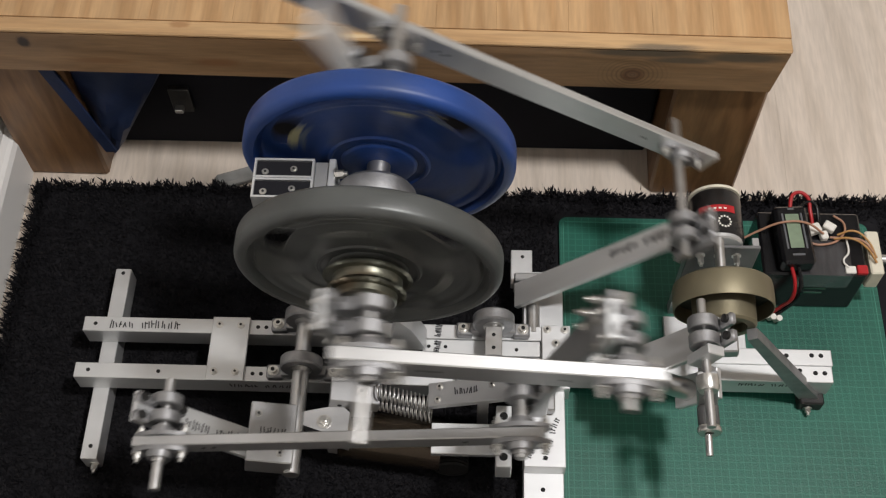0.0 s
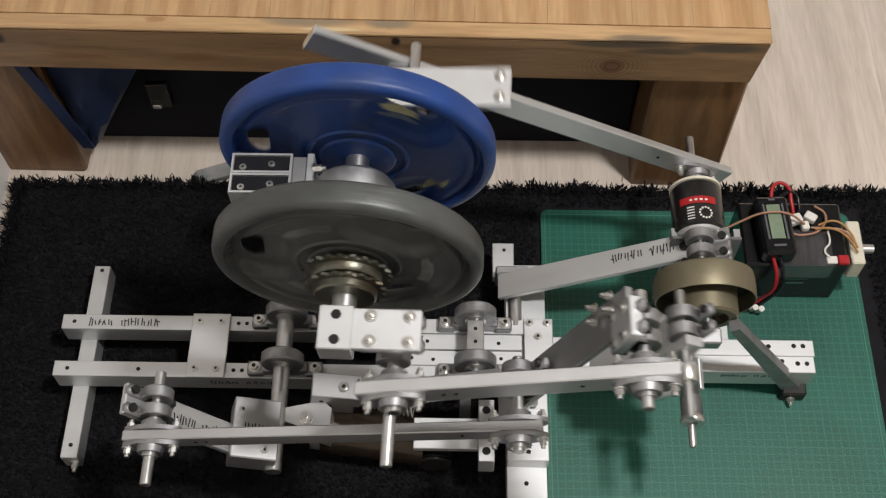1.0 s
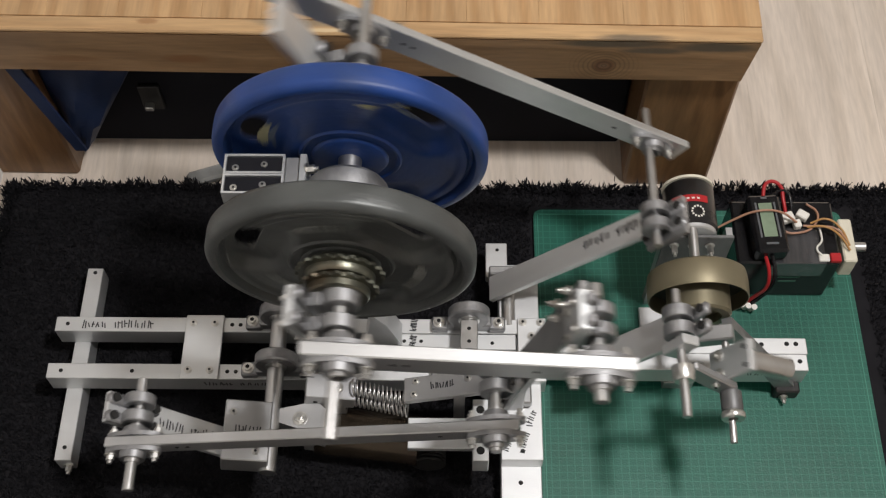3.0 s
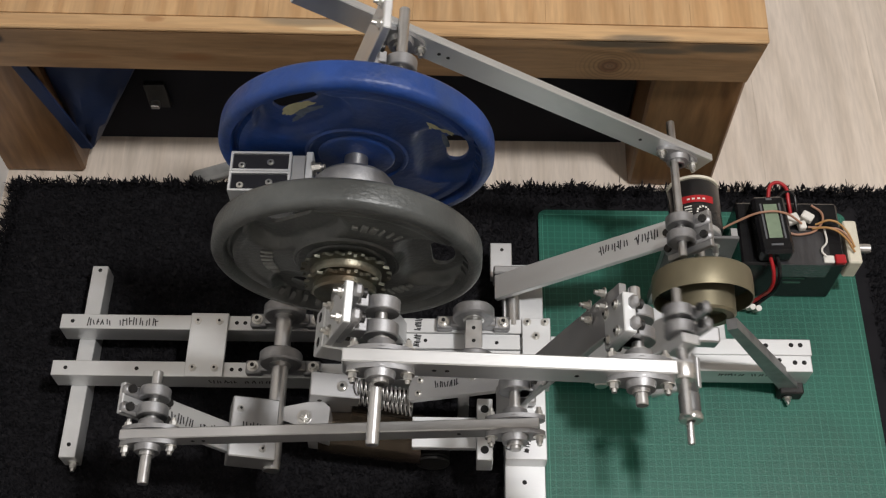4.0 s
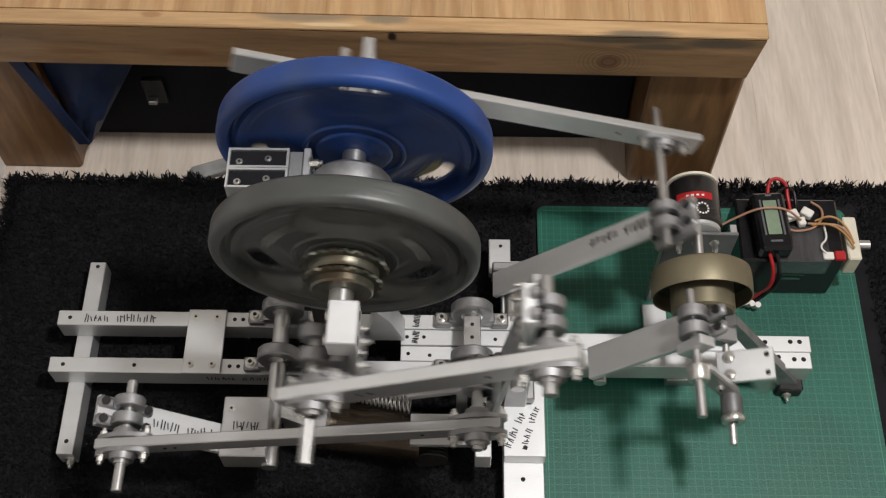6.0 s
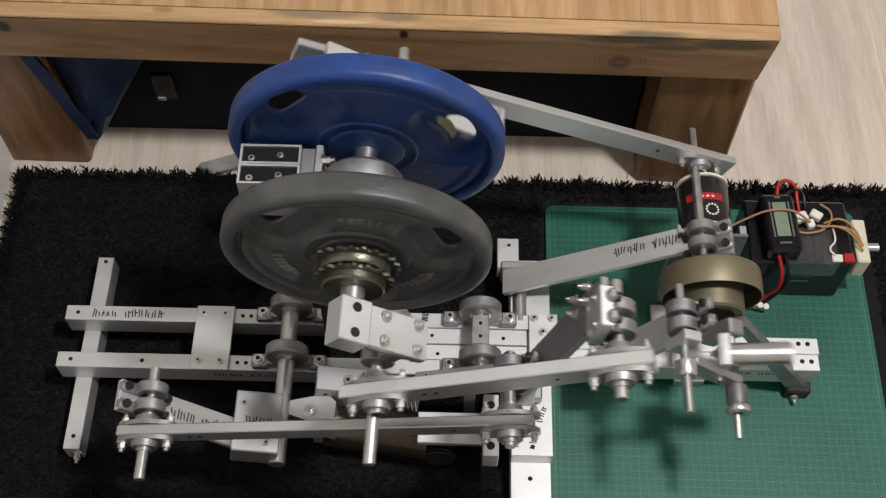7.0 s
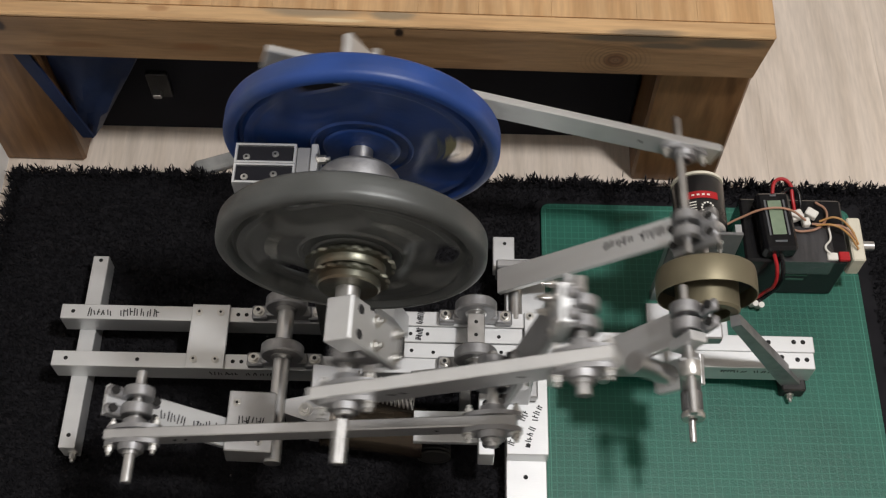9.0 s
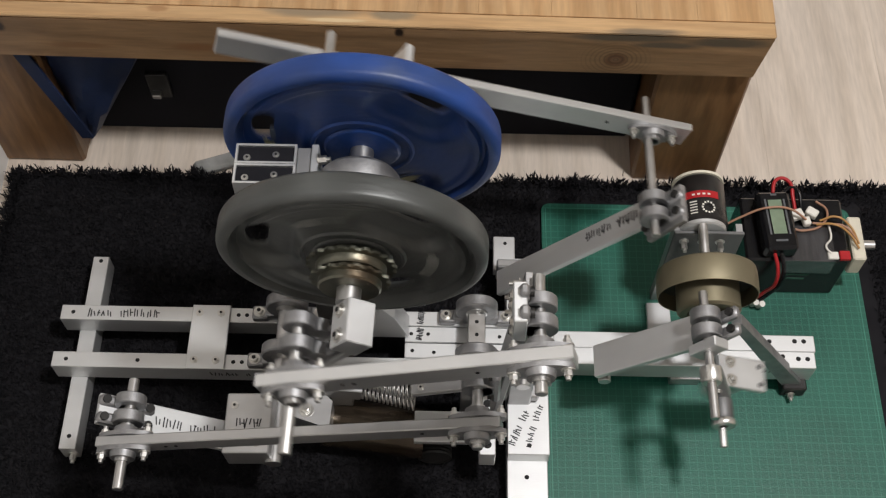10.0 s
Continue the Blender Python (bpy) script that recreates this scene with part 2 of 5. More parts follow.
def mat_green():
    """Green cutting mat: printed 1 cm grid with finer ticks, scuffs."""
    m = mat("green_cutting_mat_sheet", (0.0100, 0.100, 0.068), 0.45, 0.0, 0.16, 9, 0.25, 500, second=(0.0128, 0.120, 0.083), sscale=5)
    nt = m.node_tree
    N, L = nt.nodes, nt.links
    b = N["Principled BSDF"]
    tc = N.new("ShaderNodeTexCoord")
    sep = N.new("ShaderNodeSeparateXYZ")
    L.new(tc.outputs["Object"], sep.inputs[0])
    old = b.inputs["Base Color"].links[0].from_socket
    last = None
    for axis in ("X", "Y"):
        for pitch, width in ((0.01, 0.00055), (0.05, 0.0008)):
            a = N.new("ShaderNodeMath")
            a.operation = "PINGPONG"
            a.inputs[1].default_value = pitch / 2
            L.new(sep.outputs[axis], a.inputs[0])
            c = N.new("ShaderNodeMath")
            c.operation = "LESS_THAN"
            c.inputs[1].default_value = width
            L.new(a.outputs[0], c.inputs[0])
            if last is None:
                last = c
            else:
                d = N.new("ShaderNodeMath")
                d.operation = "MAXIMUM"
                L.new(last.outputs[0], d.inputs[0])
                L.new(c.outputs[0], d.inputs[1])
                last = d
    sc = N.new("ShaderNodeMath")
    sc.operation = "MULTIPLY"
    sc.inputs[1].default_value = 0.19
    L.new(last.outputs[0], sc.inputs[0])
    mx = N.new("ShaderNodeMix")
    mx.data_type = "RGBA"
    L.new(sc.outputs[0], mx.inputs[0])
    L.new(old, mx.inputs[6])
    mx.inputs[7].default_value = (0.09, 0.34, 0.24, 1)
    L.new(mx.outputs[2], b.inputs["Base Color"])
    return m


MATGREEN = mat_green()
RUG = mat("black_shag_pile", (0.0165, 0.016, 0.018), 1.0, 0.0, 0.12, 30, 0, island=0.1, spec=0.05)


# ---- building helpers ----
def bm_new():
    return bmesh.new()


def box(bm, c, d, bev=0.0008, ry=0.0, m=None):
    """A box of centre c and sides d, its edges chamfered, turned ry degrees in the x-z plane (x towards z)."""
    r = bmesh.ops.create_cube(bm, size=1.0)
    vs = r["verts"]
    t = (m or Matrix.Identity(4)) @ Matrix.Translation(c) @ pose(0, 0, 0, 0, -ry, 0) @ Matrix.Diagonal((*d, 1))
    bmesh.ops.transform(bm, matrix=t, verts=vs)
    if bev:
        es = list({e for v in vs for e in v.link_edges})
        bmesh.ops.bevel(bm, geom=es, offset=min(bev, min(d) * 0.3), segments=1, affect="EDGES", clamp_overlap=True)
    return bm


def cyl(bm, a, b, r, r2=None, seg=20, caps=True):
    """A round bar from a to b."""
    a, b = Vector(a), Vector(b)
    d = b - a
    t = Matrix.Translation((a + b) / 2) @ d.to_track_quat("Z", "Y").to_matrix().to_4x4()
    bmesh.ops.create_cone(bm, cap_ends=caps, segments=seg, radius1=r, radius2=r if r2 is None else r2, depth=d.length, matrix=t)
    return bm


def lathe(bm, profile, seg=64, centre=(0, 0, 0), start=0.0, stop=360.0, closed=True):
    """Turn a closed profile of (radius, y) round the y axis through centre; a part turn gets end caps."""
    full = abs(stop - start) >= 360
    n = seg if full else seg + 1
    rings = []
    for i in range(n):
        a = radians(start + (stop - start) * i / seg)
        rings.append([bm.verts.new((centre[0] + r * math.cos(a), centre[1] + y, centre[2] + r * math.sin(a))) for r, y in profile])
    k = len(profile)
    for i in range(seg):
        A, B = rings[i], rings[(i + 1) % n]
        for j in range(k if closed else k - 1):
            q = (A[j], A[(j + 1) % k], B[(j + 1) % k], B[j])
            if len(set(q)) == 4:
                bm.faces.new(q)
    if not full:
        bm.faces.new(rings[0])
        bm.faces.new(list(reversed(rings[-1])))
    return bm


def prism(bm, pts, y0, y1):
    """An outline in the x-z plane, made solid from y0 to y1."""
    A = [bm.verts.new((x, y0, z)) for x, z in pts]
    B = [bm.verts.new((x, y1, z)) for x, z in pts]
    bm.faces.new(A)
    bm.faces.new(list(reversed(B)))
    for i in range(len(pts)):
        j = (i + 1) % len(pts)
        bm.faces.new((A[j], A[i], B[i], B[j]))
    return bm


def part(name, bm, material, parent=None, label="", smooth=False):
    bmesh.ops.recalc_face_normals(bm, faces=bm.faces[:])
    me = bpy.data.meshes.new(name)
    bm.to_mesh(me)
    bm.free()
    me.materials.append(material)
    if smooth:
        for p in me.polygons:
            p.use_smooth = True
        me.set_sharp_from_angle(angle=radians(38))
    ob = new(name, me)
    if parent is not None:
        ob.parent = parent
    if label:
        ob["label"] = label
    return ob


def thing(name, label, category, group="", kind="", at=None):
    ob = new(name)
    ob.empty_display_size = 0.02
    if at is not None:
        ob.matrix_world = at
    return tagged(ob, label, category, group, kind)


def bolt(parent, p, axis, r=0.0042, length=0.006, nut=True, name="bolt"):
    """A socket-head or nut on a washer, its axis pointing away from the surface."""
    p, axis = Vector(p), Vector(axis).normalized()
    bm = bm_new()
    cyl(bm, p, p + axis * 0.0012, r * 1.55, seg=16)
    cyl(bm, p + axis * 0.0012, p + axis * length, r, seg=6 if nut else 14)
    if nut:
        cyl(bm, p + axis * length, p + axis * (length + 0.004), r * 0.6, seg=10)
    ob = part(name, bm, BOLT, parent, smooth=True)
    if not nut:
        # shade inside the hex recess, a near-black disc on the head
        bm = bm_new()
        cyl(bm, p + axis * length, p + axis * (length + 0.0006), r * 0.58, seg=6)
        part("socket", bm, HOLE, ob, "near-black disc for the shade in a hex socket")
    return ob


def hole(parent, p, axis, r=0.0025):
    """A drilled hole: a near-black sunk disc painted as its shade, thin burr."""
    p, axis = Vector(p), Vector(axis).normalized()
    bm = bm_new()
    cyl(bm, p - axis * 0.002, p + axis * 0.0003, r, seg=14)
    return part("drilled_hole", bm, HOLE, parent)


def scribble(parent, origin, along, up, length, height, seed, n=10):
    """Handwriting that is only bars: upright and level strokes of marker ink lying on a face, a gap in the middle."""
    rnd = random.Random(seed)
    o, a, u = Vector(origin), Vector(along).normalized(), Vector(up).normalized()
    nrm = a.cross(u).normalized()
    bm = bm_new()

    def stroke(x0, y0, x1, y1, half=0.0007):
        p, q = o + a * x0 + u * y0, o + a * x1 + u * y1
        d = (q - p).normalized()
        w = d.cross(nrm) * half
        p, q = p - d * half, q + d * half
        vs = [bm.verts.new(c + e + nrm * h) for h in (0.0, 0.0004) for c, e in ((p, -w), (q, -w), (q, w), (p, w))]
        for f in ((4, 5, 6, 7), (0, 1, 5, 4), (1, 2, 6, 5), (2, 3, 7, 6), (3, 0, 4, 7), (3, 2, 1, 0)):
            bm.faces.new([vs[j] for j in f])
    cell = length / n
    for i in range(n):
        if i == 4 and n > 6:
            continue
        for k in range(2):
            # two leaning uprights of uneven height to a sign, now and then a dash
            x = cell * (i + 0.28 + 0.42 * k)
            y0, y1 = height * rnd.uniform(0.08, 0.25), height * rnd.uniform(0.55, 0.95)
            stroke(x, y0, x + cell * rnd.uniform(-0.22, 0.22), y1)
        if rnd.random() < 0.35:
            y0 = height * rnd.uniform(0.3, 0.7)
            stroke(x, y0, x + cell * 0.25, y0)
    return tagged(part("ink_mark", bm, INK, parent, "black marker strokes"), kind="stuff")


def clamp_ring(parent, x, z, y, width, towards, bore=0.006, reach=0.026):
    """A split shaft clamp round a pin at (x, z): ring, flange lugs on the plate side, two screws. towards: degrees, the way to its plate."""
    bm = bm_new()
    lathe(bm, [(bore, -width / 2), (bore + 0.0105, -width / 2), (bore + 0.0115, -width / 2 + 0.001), (bore + 0.0115, width / 2 - 0.001), (bore + 0.0105, width / 2), (bore, width / 2)], 28, (x, y, z))
    a = radians(towards)
    d, q = Vector((math.cos(a), 0, math.sin(a))), Vector((-math.sin(a), 0, math.cos(a)))
    c = Vector((x, y, z)) + d * (reach - 0.004)
    m = Matrix.Translation(c) @ pose(0, 0, 0, 0, -towards, 0)
    box(bm, (0, 0, 0), (0.010, width, 0.066), 0.003, m=m)
    box(bm, (-0.009, 0, 0), (0.014, width, 0.022), 0.001, m=m)
    ob = part("shaft_clamp", bm, ZINC, parent, "grey cast shaft clamp", smooth=True)
    for s in (-1, 1):
        p = c + q * 0.0255 * s - d * 0.005
        b2 = bm_new()
        cyl(b2, p, p - d * 0.004, 0.0050, seg=14)
        part("clamp_screw", b2, DARKSTEEL, ob, "black socket screw", smooth=True)
    return ob


def flange_bearing(parent, x, z, y, sign, along, r=0.0145, bolts=0.0255):
    """An oval two-bolt flange bearing on a bar's face at y; sign: the way it stands off along y; along: degrees of its long axis."""
    bm = bm_new()
    a = radians(along)
    outline = []
    for i in range(40):
        w = 2 * math.pi * i / 40
        rx, rz = (bolts + 0.0065) * math.cos(w), r * 1.05 * math.sin(w)
        rx = math.copysign(abs(math.cos(w)) ** 1.15, math.cos(w)) * (bolts + 0.0065)
        outline.append((x + rx * math.cos(a) - rz * math.sin(a), z + rx * math.sin(a) + rz * math.cos(a)))
    prism(bm, outline, y, y + sign * 0.005)
    lathe(bm, [(0.0085, sign * 0.002), (r + 0.001, sign * 0.002), (r - 0.001, sign * 0.012), (0.0085, sign * 0.012)], 32, (x, y, z))
    ob = part("flange_bearing", bm, ZINC, parent, "grey cast two-bolt flange bearing", smooth=True)
    b2 = bm_new()
    lathe(b2, [(0.0055, 0), (0.0085, 0), (0.0085, sign * 0.016), (0.0055, sign * 0.016)], 24, (x, y, z))
    part("inner_race", b2, STEEL, ob, smooth=True)
    for s in (-1, 1):
        bolt(ob, (x + s * bolts * math.cos(a), y + sign * 0.005, z + s * bolts * math.sin(a)), (0, sign, 0), 0.0044, 0.0065)
    return ob


def pillow_block(parent, x, y, z, base_z, ring=0.027, width=0.016):
    """A pillow-block bearing: two bolted feet, a grey ring, a steel race."""
    bm = bm_new()
    h = 0.011
    for s in (-1, 1):
        box(bm, (x + s * 0.037, y, base_z + h / 2), (0.022, 0.019, h), 0.002)
    lathe(bm, [(0.014, -width / 2), (ring - 0.002, -width / 2), (ring, -width / 2 + 0.002), (ring, width / 2 - 0.002), (ring - 0.002, width / 2), (0.014, width / 2)], 40, (x, y, z))
    box(bm, (x, y, base_z + 0.008), (0.06, width * 0.9, 0.016), 0.002)
    ob = part("pillow_block", bm, ZINC, parent, "grey cast pillow-block bearing", smooth=True)
    b2 = bm_new()
    lathe(b2, [(0.009, -width / 2 - 0.004), (0.0138, -width / 2 - 0.001), (0.0138, width / 2 + 0.001), (0.009, width / 2 + 0.004)], 28, (x, y, z))
    part("inner_race", b2, STEEL, ob, smooth=True)
    for s in (-1, 1):
        bolt(ob, (x + s * 0.039, y, base_z + h), (0, 0, 1), 0.0048, 0.006, nut=False)
    return ob


def wire(parent, name, pts, r, material, label=""):
    cu = bpy.data.curves.new(name, "CURVE")
    cu.dimensions, cu.bevel_depth, cu.bevel_resolution, cu.resolution_u = "3D", r, 2, 8
    sp = cu.splines.new("BEZIER")
    sp.bezier_points.add(len(pts) - 1)
    for bp_, p in zip(sp.bezier_points, pts):
        bp_.co = p
        bp_.handle_left_type = bp_.handle_right_type = "AUTO"
    tmp = bpy.data.objects.new("tmp_curve", cu)
    me = bpy.data.meshes.new_from_object(tmp)
    bpy.data.objects.remove(tmp)
    for p in me.polygons:
        p.use_smooth = True
    me.name = name
    me.materials.clear()
    me.materials.append(material)
    ob = new(name, me)
    if parent is not None:
        ob.parent = parent
    if label:
        ob["label"] = label
    return ob


# ---- the room ----
def structure(name, bm, material, label=""):
    return tagged(part(name, bm, material), label or name.replace("_", " "), name.split("_")[0], kind="structure")


FLOOR_Z = -0.012
bm = bm_new()
box(bm, (0.6, 0.6, FLOOR_Z - 0.02), (3.4, 4.0, 0.03), 0)
floor = structure("floor", bm, DARKBOARD, "pale oak laminate floor under a black rug")
plank_mesh = {}
for i in range(15):
    # staggered rows of planks, cut to length at the end walls
    ends = [-1.196] + [y for y in (-0.86 + 0.43 * (i % 3) + 1.2815 * k for k in range(3)) if y < 2.25] + [2.396]
    for ya, yb in zip(ends, ends[1:]):
        key = round(yb - ya, 3)
        if key not in plank_mesh:
            bm = bm_new()
            box(bm, (0, 0, 0), (0.19235, key - 0.00015, 0.005), 0.0001)
            o = part("floor_plank", bm, LAMINATE, floor)
            plank_mesh[key] = o.data
        else:
            o = new("floor_plank", plank_mesh[key])
            o.parent = floor
        o.location = (-0.58 + 0.1925 * i, (ya + yb) / 2, FLOOR_Z - 0.0025)

# east, north and south walls are unseen, added to bounce the light
for name, c, d in (("wall_west", (-0.72, 0.6, 1.24), (0.1, 4.0, 2.52)), ("wall_east", (2.25, 0.6, 1.24), (0.1, 4.0, 2.52)),
                   ("wall_north", (0.765, 2.45, 1.24), (3.07, 0.1, 2.52)), ("wall_south", (0.765, -1.25, 1.24), (3.07, 0.1, 2.52))):
    bm = bm_new()
    box(bm, c, d, 0)
    structure(name, bm, WHITEWALL if name == "wall_west" else BOUNCEWALL, "plain painted wall, unseen and added for bounce except on the west")
# unseen ceiling, added to throw lamp light back down
bm = bm_new()
box(bm, (0.765, 0.6, 2.53), (3.07, 3.8, 0.06), 0)
structure("ceiling", bm, BOUNCEWALL, "plain unseen ceiling added to bounce light")
bm = bm_new()
prism(bm, [(-0.669, FLOOR_Z), (-0.652, FLOOR_Z), (-0.652, 0.062), (-0.656, 0.07), (-0.662, 0.073), (-0.669, 0.08)], -1.2, 2.4)
structure("baseboard", bm, WHITEWALL, "white painted baseboard with a moulded top")


# ---- rug, mat, table ----
def make_rug():
    # runs on unseen to the south, so the bars' fronts reflect black pile
    x0, x1, y0, y1 = -0.632, 0.78, -0.60, 0.947
    bm = bm_new()
    box(bm, ((x0 + x1) / 2, (y0 + y1) / 2, -0.008), (x1 - x0, y1 - y0, 0.008), 0.002)
    rug = tagged(part("shag_rug", bm, RUG), "black long-pile shag rug with a ragged edge", "rug")
    rnd = np.random.RandomState(4)
    verts, faces = [], []

    def tuft(x, y, z, lean, l, w):
        a = rnd.uniform(0, 6.283)
        dx, dy = lean * math.cos(a), lean * math.sin(a)
        b = rnd.uniform(0, 3.14)
        wx, wy = w * math.cos(b), w * math.sin(b)
        k = len(verts)
        h = math.sqrt(max(l * l - lean * lean, 1e-6))
        verts.extend(((x - wx, y - wy, z), (x + wx, y + wy, z), (x + dx * .6 + wx, y + dy * .6 + wy, z + h * .7), (x + dx * .6 - wx, y + dy * .6 - wy, z + h * .7), (x + dx, y + dy, z + h)))
        faces.extend(((k, k + 1, k + 2, k + 3), (k + 3, k + 2, k + 4)))
    for _ in range(190000):
        x, y = rnd.uniform(x0, x1), rnd.uniform(0.36, y1)
        if 0.13 < x < 0.60 and 0.30 < y < 0.915:
            continue
        tuft(x, y, -0.006, rnd.uniform(0.004, 0.009), rnd.uniform(0.009, 0.0125), rnd.uniform(0.0003, 0.0008))
    for _ in range(420):
        # ragged curly clumps along the edge
        cx, cy, big = rnd.uniform(x0, x1), y1 + rnd.uniform(-0.008, 0.003), rnd.uniform(0.5, 1.0)
        for _ in range(16):
            tuft(cx + rnd.normal(0, 0.004 * big), cy + rnd.normal(0, 0.003 * big), -0.008 + rnd.uniform(0, 0.012 * big), rnd.uniform(0.004, 0.010), 0.0115 * big + 0.002, rnd.uniform(0.0007, 0.0017))
    for _ in range(2600):
        tuft(x0 + rnd.uniform(-0.006, 0.01), rnd.uniform(0.4, y1), -0.008, rnd.uniform(0.005, 0.015), rnd.uniform(0.014, 0.02), rnd.uniform(0.0006, 0.0016))
    me = bpy.data.meshes.new("pile_fibre")
    me.from_pydata(verts, [], faces)
    me.materials.append(RUG)
    tagged(new("pile_fibre", me), kind="stuff").parent = rug
    return rug


make_rug()


def make_mat():
    x0, x1, y0, y1, r = 0.137, 0.580, 0.305, 0.907, 0.012
    bm = bm_new()
    pts = []
    for cx, cy, s in ((x1 - r, y1 - r, 0), (x0 + r, y1 - r, 90), (x0 + r, y0 + r, 180), (x1 - r, y0 + r, 270)):
        for k in range(7):
            a = radians(s + 15 * k)
            pts.append((cx + r * math.cos(a), cy + r * math.sin(a)))
    A = [bm.verts.new((x, y, 0.0)) for x, y in pts]
    B = [bm.verts.new((x, y, 0.003)) for x, y in pts]
    bm.faces.new(list(reversed(A)))
    bm.faces.new(B)
    for i in range(len(pts)):
        j = (i + 1) % len(pts)
        bm.faces.new((A[i], A[j], B[j], B[i]))
    m = tagged(part("cutting_mat", bm, MATGREEN), "green self-healing cutting mat with a printed centimetre grid", "cutting mat")
    m.location = (0, 0, 0)
    # pale printed border line
    bm = bm_new()
    for c, d in (((x0 + 0.006, 0.606, 0.0031), (0.0012, 0.585, 0.0003)), ((x1 - 0.006, 0.606, 0.0031), (0.0012, 0.585, 0.0003)), (((x0 + x1) / 2, y1 - 0.008, 0.0031), (0.425, 0.0012, 0.0003))):
        box(bm, c, d, 0)
    part("printed_border", bm, mat("mat_print", (0.045, 0.20, 0.14), 0.5, 0, 0.1, 30, 0), m)
    return m


make_mat()


def make_table():
    t = thing("coffee_table", "low coffee table of knotty varnished pine", "table")
    xl, xr, yf, yb, zt, zb = -0.655, 0.400, 0.950, 1.56, 0.335, 0.254
    bm = bm_new()
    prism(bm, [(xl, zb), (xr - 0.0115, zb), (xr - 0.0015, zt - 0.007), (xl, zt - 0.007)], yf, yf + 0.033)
    part("apron", bm, PINE_FRONT_SHADED, t, "knotty pine front board in a shaded tone, with worn dark stains")
    bm = bm_new()
    box(bm, ((xl + xr) / 2, yf + 0.0108, zt - 0.0034), (xr - xl, 0.0224, 0.0068), 0.0025)
    part("nosing", bm, PINE_NOSE, t, "pale worn front edge strip")
    rnd = random.Random(7)
    x = xl
    while x < xr - 0.01:
        w = min(rnd.choice((0.075, 0.09, 0.105)), xr - x)
        bm = bm_new()
        box(bm, (x + w / 2, (yf + 0.0222 + yb) / 2, zt - 0.010), (w - 0.0001, yb - yf - 0.0222, 0.020), 0.0003)
        o = part("plank", bm, PINE_TOP, t)
        x += w
    # the leg tone carries the shade under the table top
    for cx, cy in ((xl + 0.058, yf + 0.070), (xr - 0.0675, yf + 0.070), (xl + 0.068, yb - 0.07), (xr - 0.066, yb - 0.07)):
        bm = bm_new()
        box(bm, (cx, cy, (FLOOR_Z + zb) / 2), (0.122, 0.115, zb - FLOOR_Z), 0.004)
        part("leg", bm, PINE_LEG_SHADED, t)
    bm = bm_new()
    box(bm, ((xl + xr) / 2, yb - 0.02, 0.285), (xr - xl, 0.03, 0.06), 0.002)
    part("back_rail", bm, PINE_FRONT_SHADED, t)
    bm = bm_new()
    box(bm, (xr - 0.02, (yf + yb) / 2, 0.285), (0.03, yb - yf - 0.1, 0.062), 0.002)
    part("side_rail", bm, PINE_FRONT_SHADED, t)
    t.matrix_world = Matrix.Translation((0.2, yf, 0)) @ pose(0, 0, 0, 0, 0, -0.8) @ Matrix.Translation((-0.2, -yf, 0))
    return t


make_table()

bm = bm_new()
box(bm, (-0.13, 1.16, 0.080), (0.80, 0.25, 0.182), 0.004)
crate = thing("storage_box", "flat black storage box on the floor under the table", "box")
part("body", bm, DARKBOARD, crate)
bm = bm_new()
box(bm, (-0.13, 1.16, 0.196), (0.81, 0.258, 0.049), 0.006)
part("lid", bm, DARKBOARD, crate)
# a blue bag hangs from the table's underside
bm = bm_new()
rows_ = []
for k in range(9):
    f = k / 8
    w, z = 0.078 * (1 - 0.82 * f), 0.252 - 0.205 * f
    rows_.append([bm.verts.new((-0.468 - 0.048 * f + w * math.cos(a) , 1.000 + 0.022 * math.sin(a) * (1 + 0.3 * math.sin(5 * a + k)), z)) for a in (radians(20 * q) for q in range(18))])
for k in range(8):
    for q in range(18):
        bm.faces.new((rows_[k][q], rows_[k][(q + 1) % 18], rows_[k + 1][(q + 1) % 18], rows_[k + 1][q]))
bm.faces.new(rows_[0])
bm.faces.new(rows_[-1])
bag = thing("bag", "dark blue nylon bag hanging under the table", "bag")
part("body", bm, BLUECLOTH, bag, smooth=True)
# separate strip added for the lit fold at the cloth's left edge
bm = bm_new()
prism(bm, [(-0.566, 0.2535), (-0.546, 0.2535), (-0.506, 0.060), (-0.522, 0.060)], 0.966, 0.970)
part("lit_fold", bm, BLUECLOTH, bag)
g = thing("metal_bracket", "small grey metal bracket on the black box under the table", "bracket")
bm = bm_new()
box(bm, (-0.412, 1.030, 0.105), (0.030, 0.008, 0.052), 0.001)
part("plate", bm, DARKSTEEL, g)
bm = bm_new()
box(bm, (-0.416, 1.022, 0.092), (0.012, 0.012, 0.008), 0.001)
part("tab", bm, STEEL, g)
bm = bm_new()
box(bm, (0, 0, 0), (0.062, 0.024, 0.014), 0.004, m=Matrix.Translation((-0.342, 0.968, -0.004)) @ pose(0, 0, 0, 0, 0, 20))
tagged(part("plastic_case", bm, CLEAR), "small clear plastic case on the floor at the rug's edge", "case")

# ---- the machine's still parts ----
base = thing("machine_base", "bolted base frame of sawn aluminium bars on the rug", "machine frame")


def bar(name, c, d, material=ALU, parent=None, bev=0.0008, label=""):
    b_ = bm_new()
    box(b_, c, d, bev)
    return part(name, b_, material, parent or base, label)


def bar_minmax(name, x0, x1, y0, y1, z0, z1, material=ALU, parent=None, label=""):
    return bar(name, ((x0 + x1) / 2, (y0 + y1) / 2, (z0 + z1) / 2), (x1 - x0, y1 - y0, z1 - z0), material, parent, label=label)


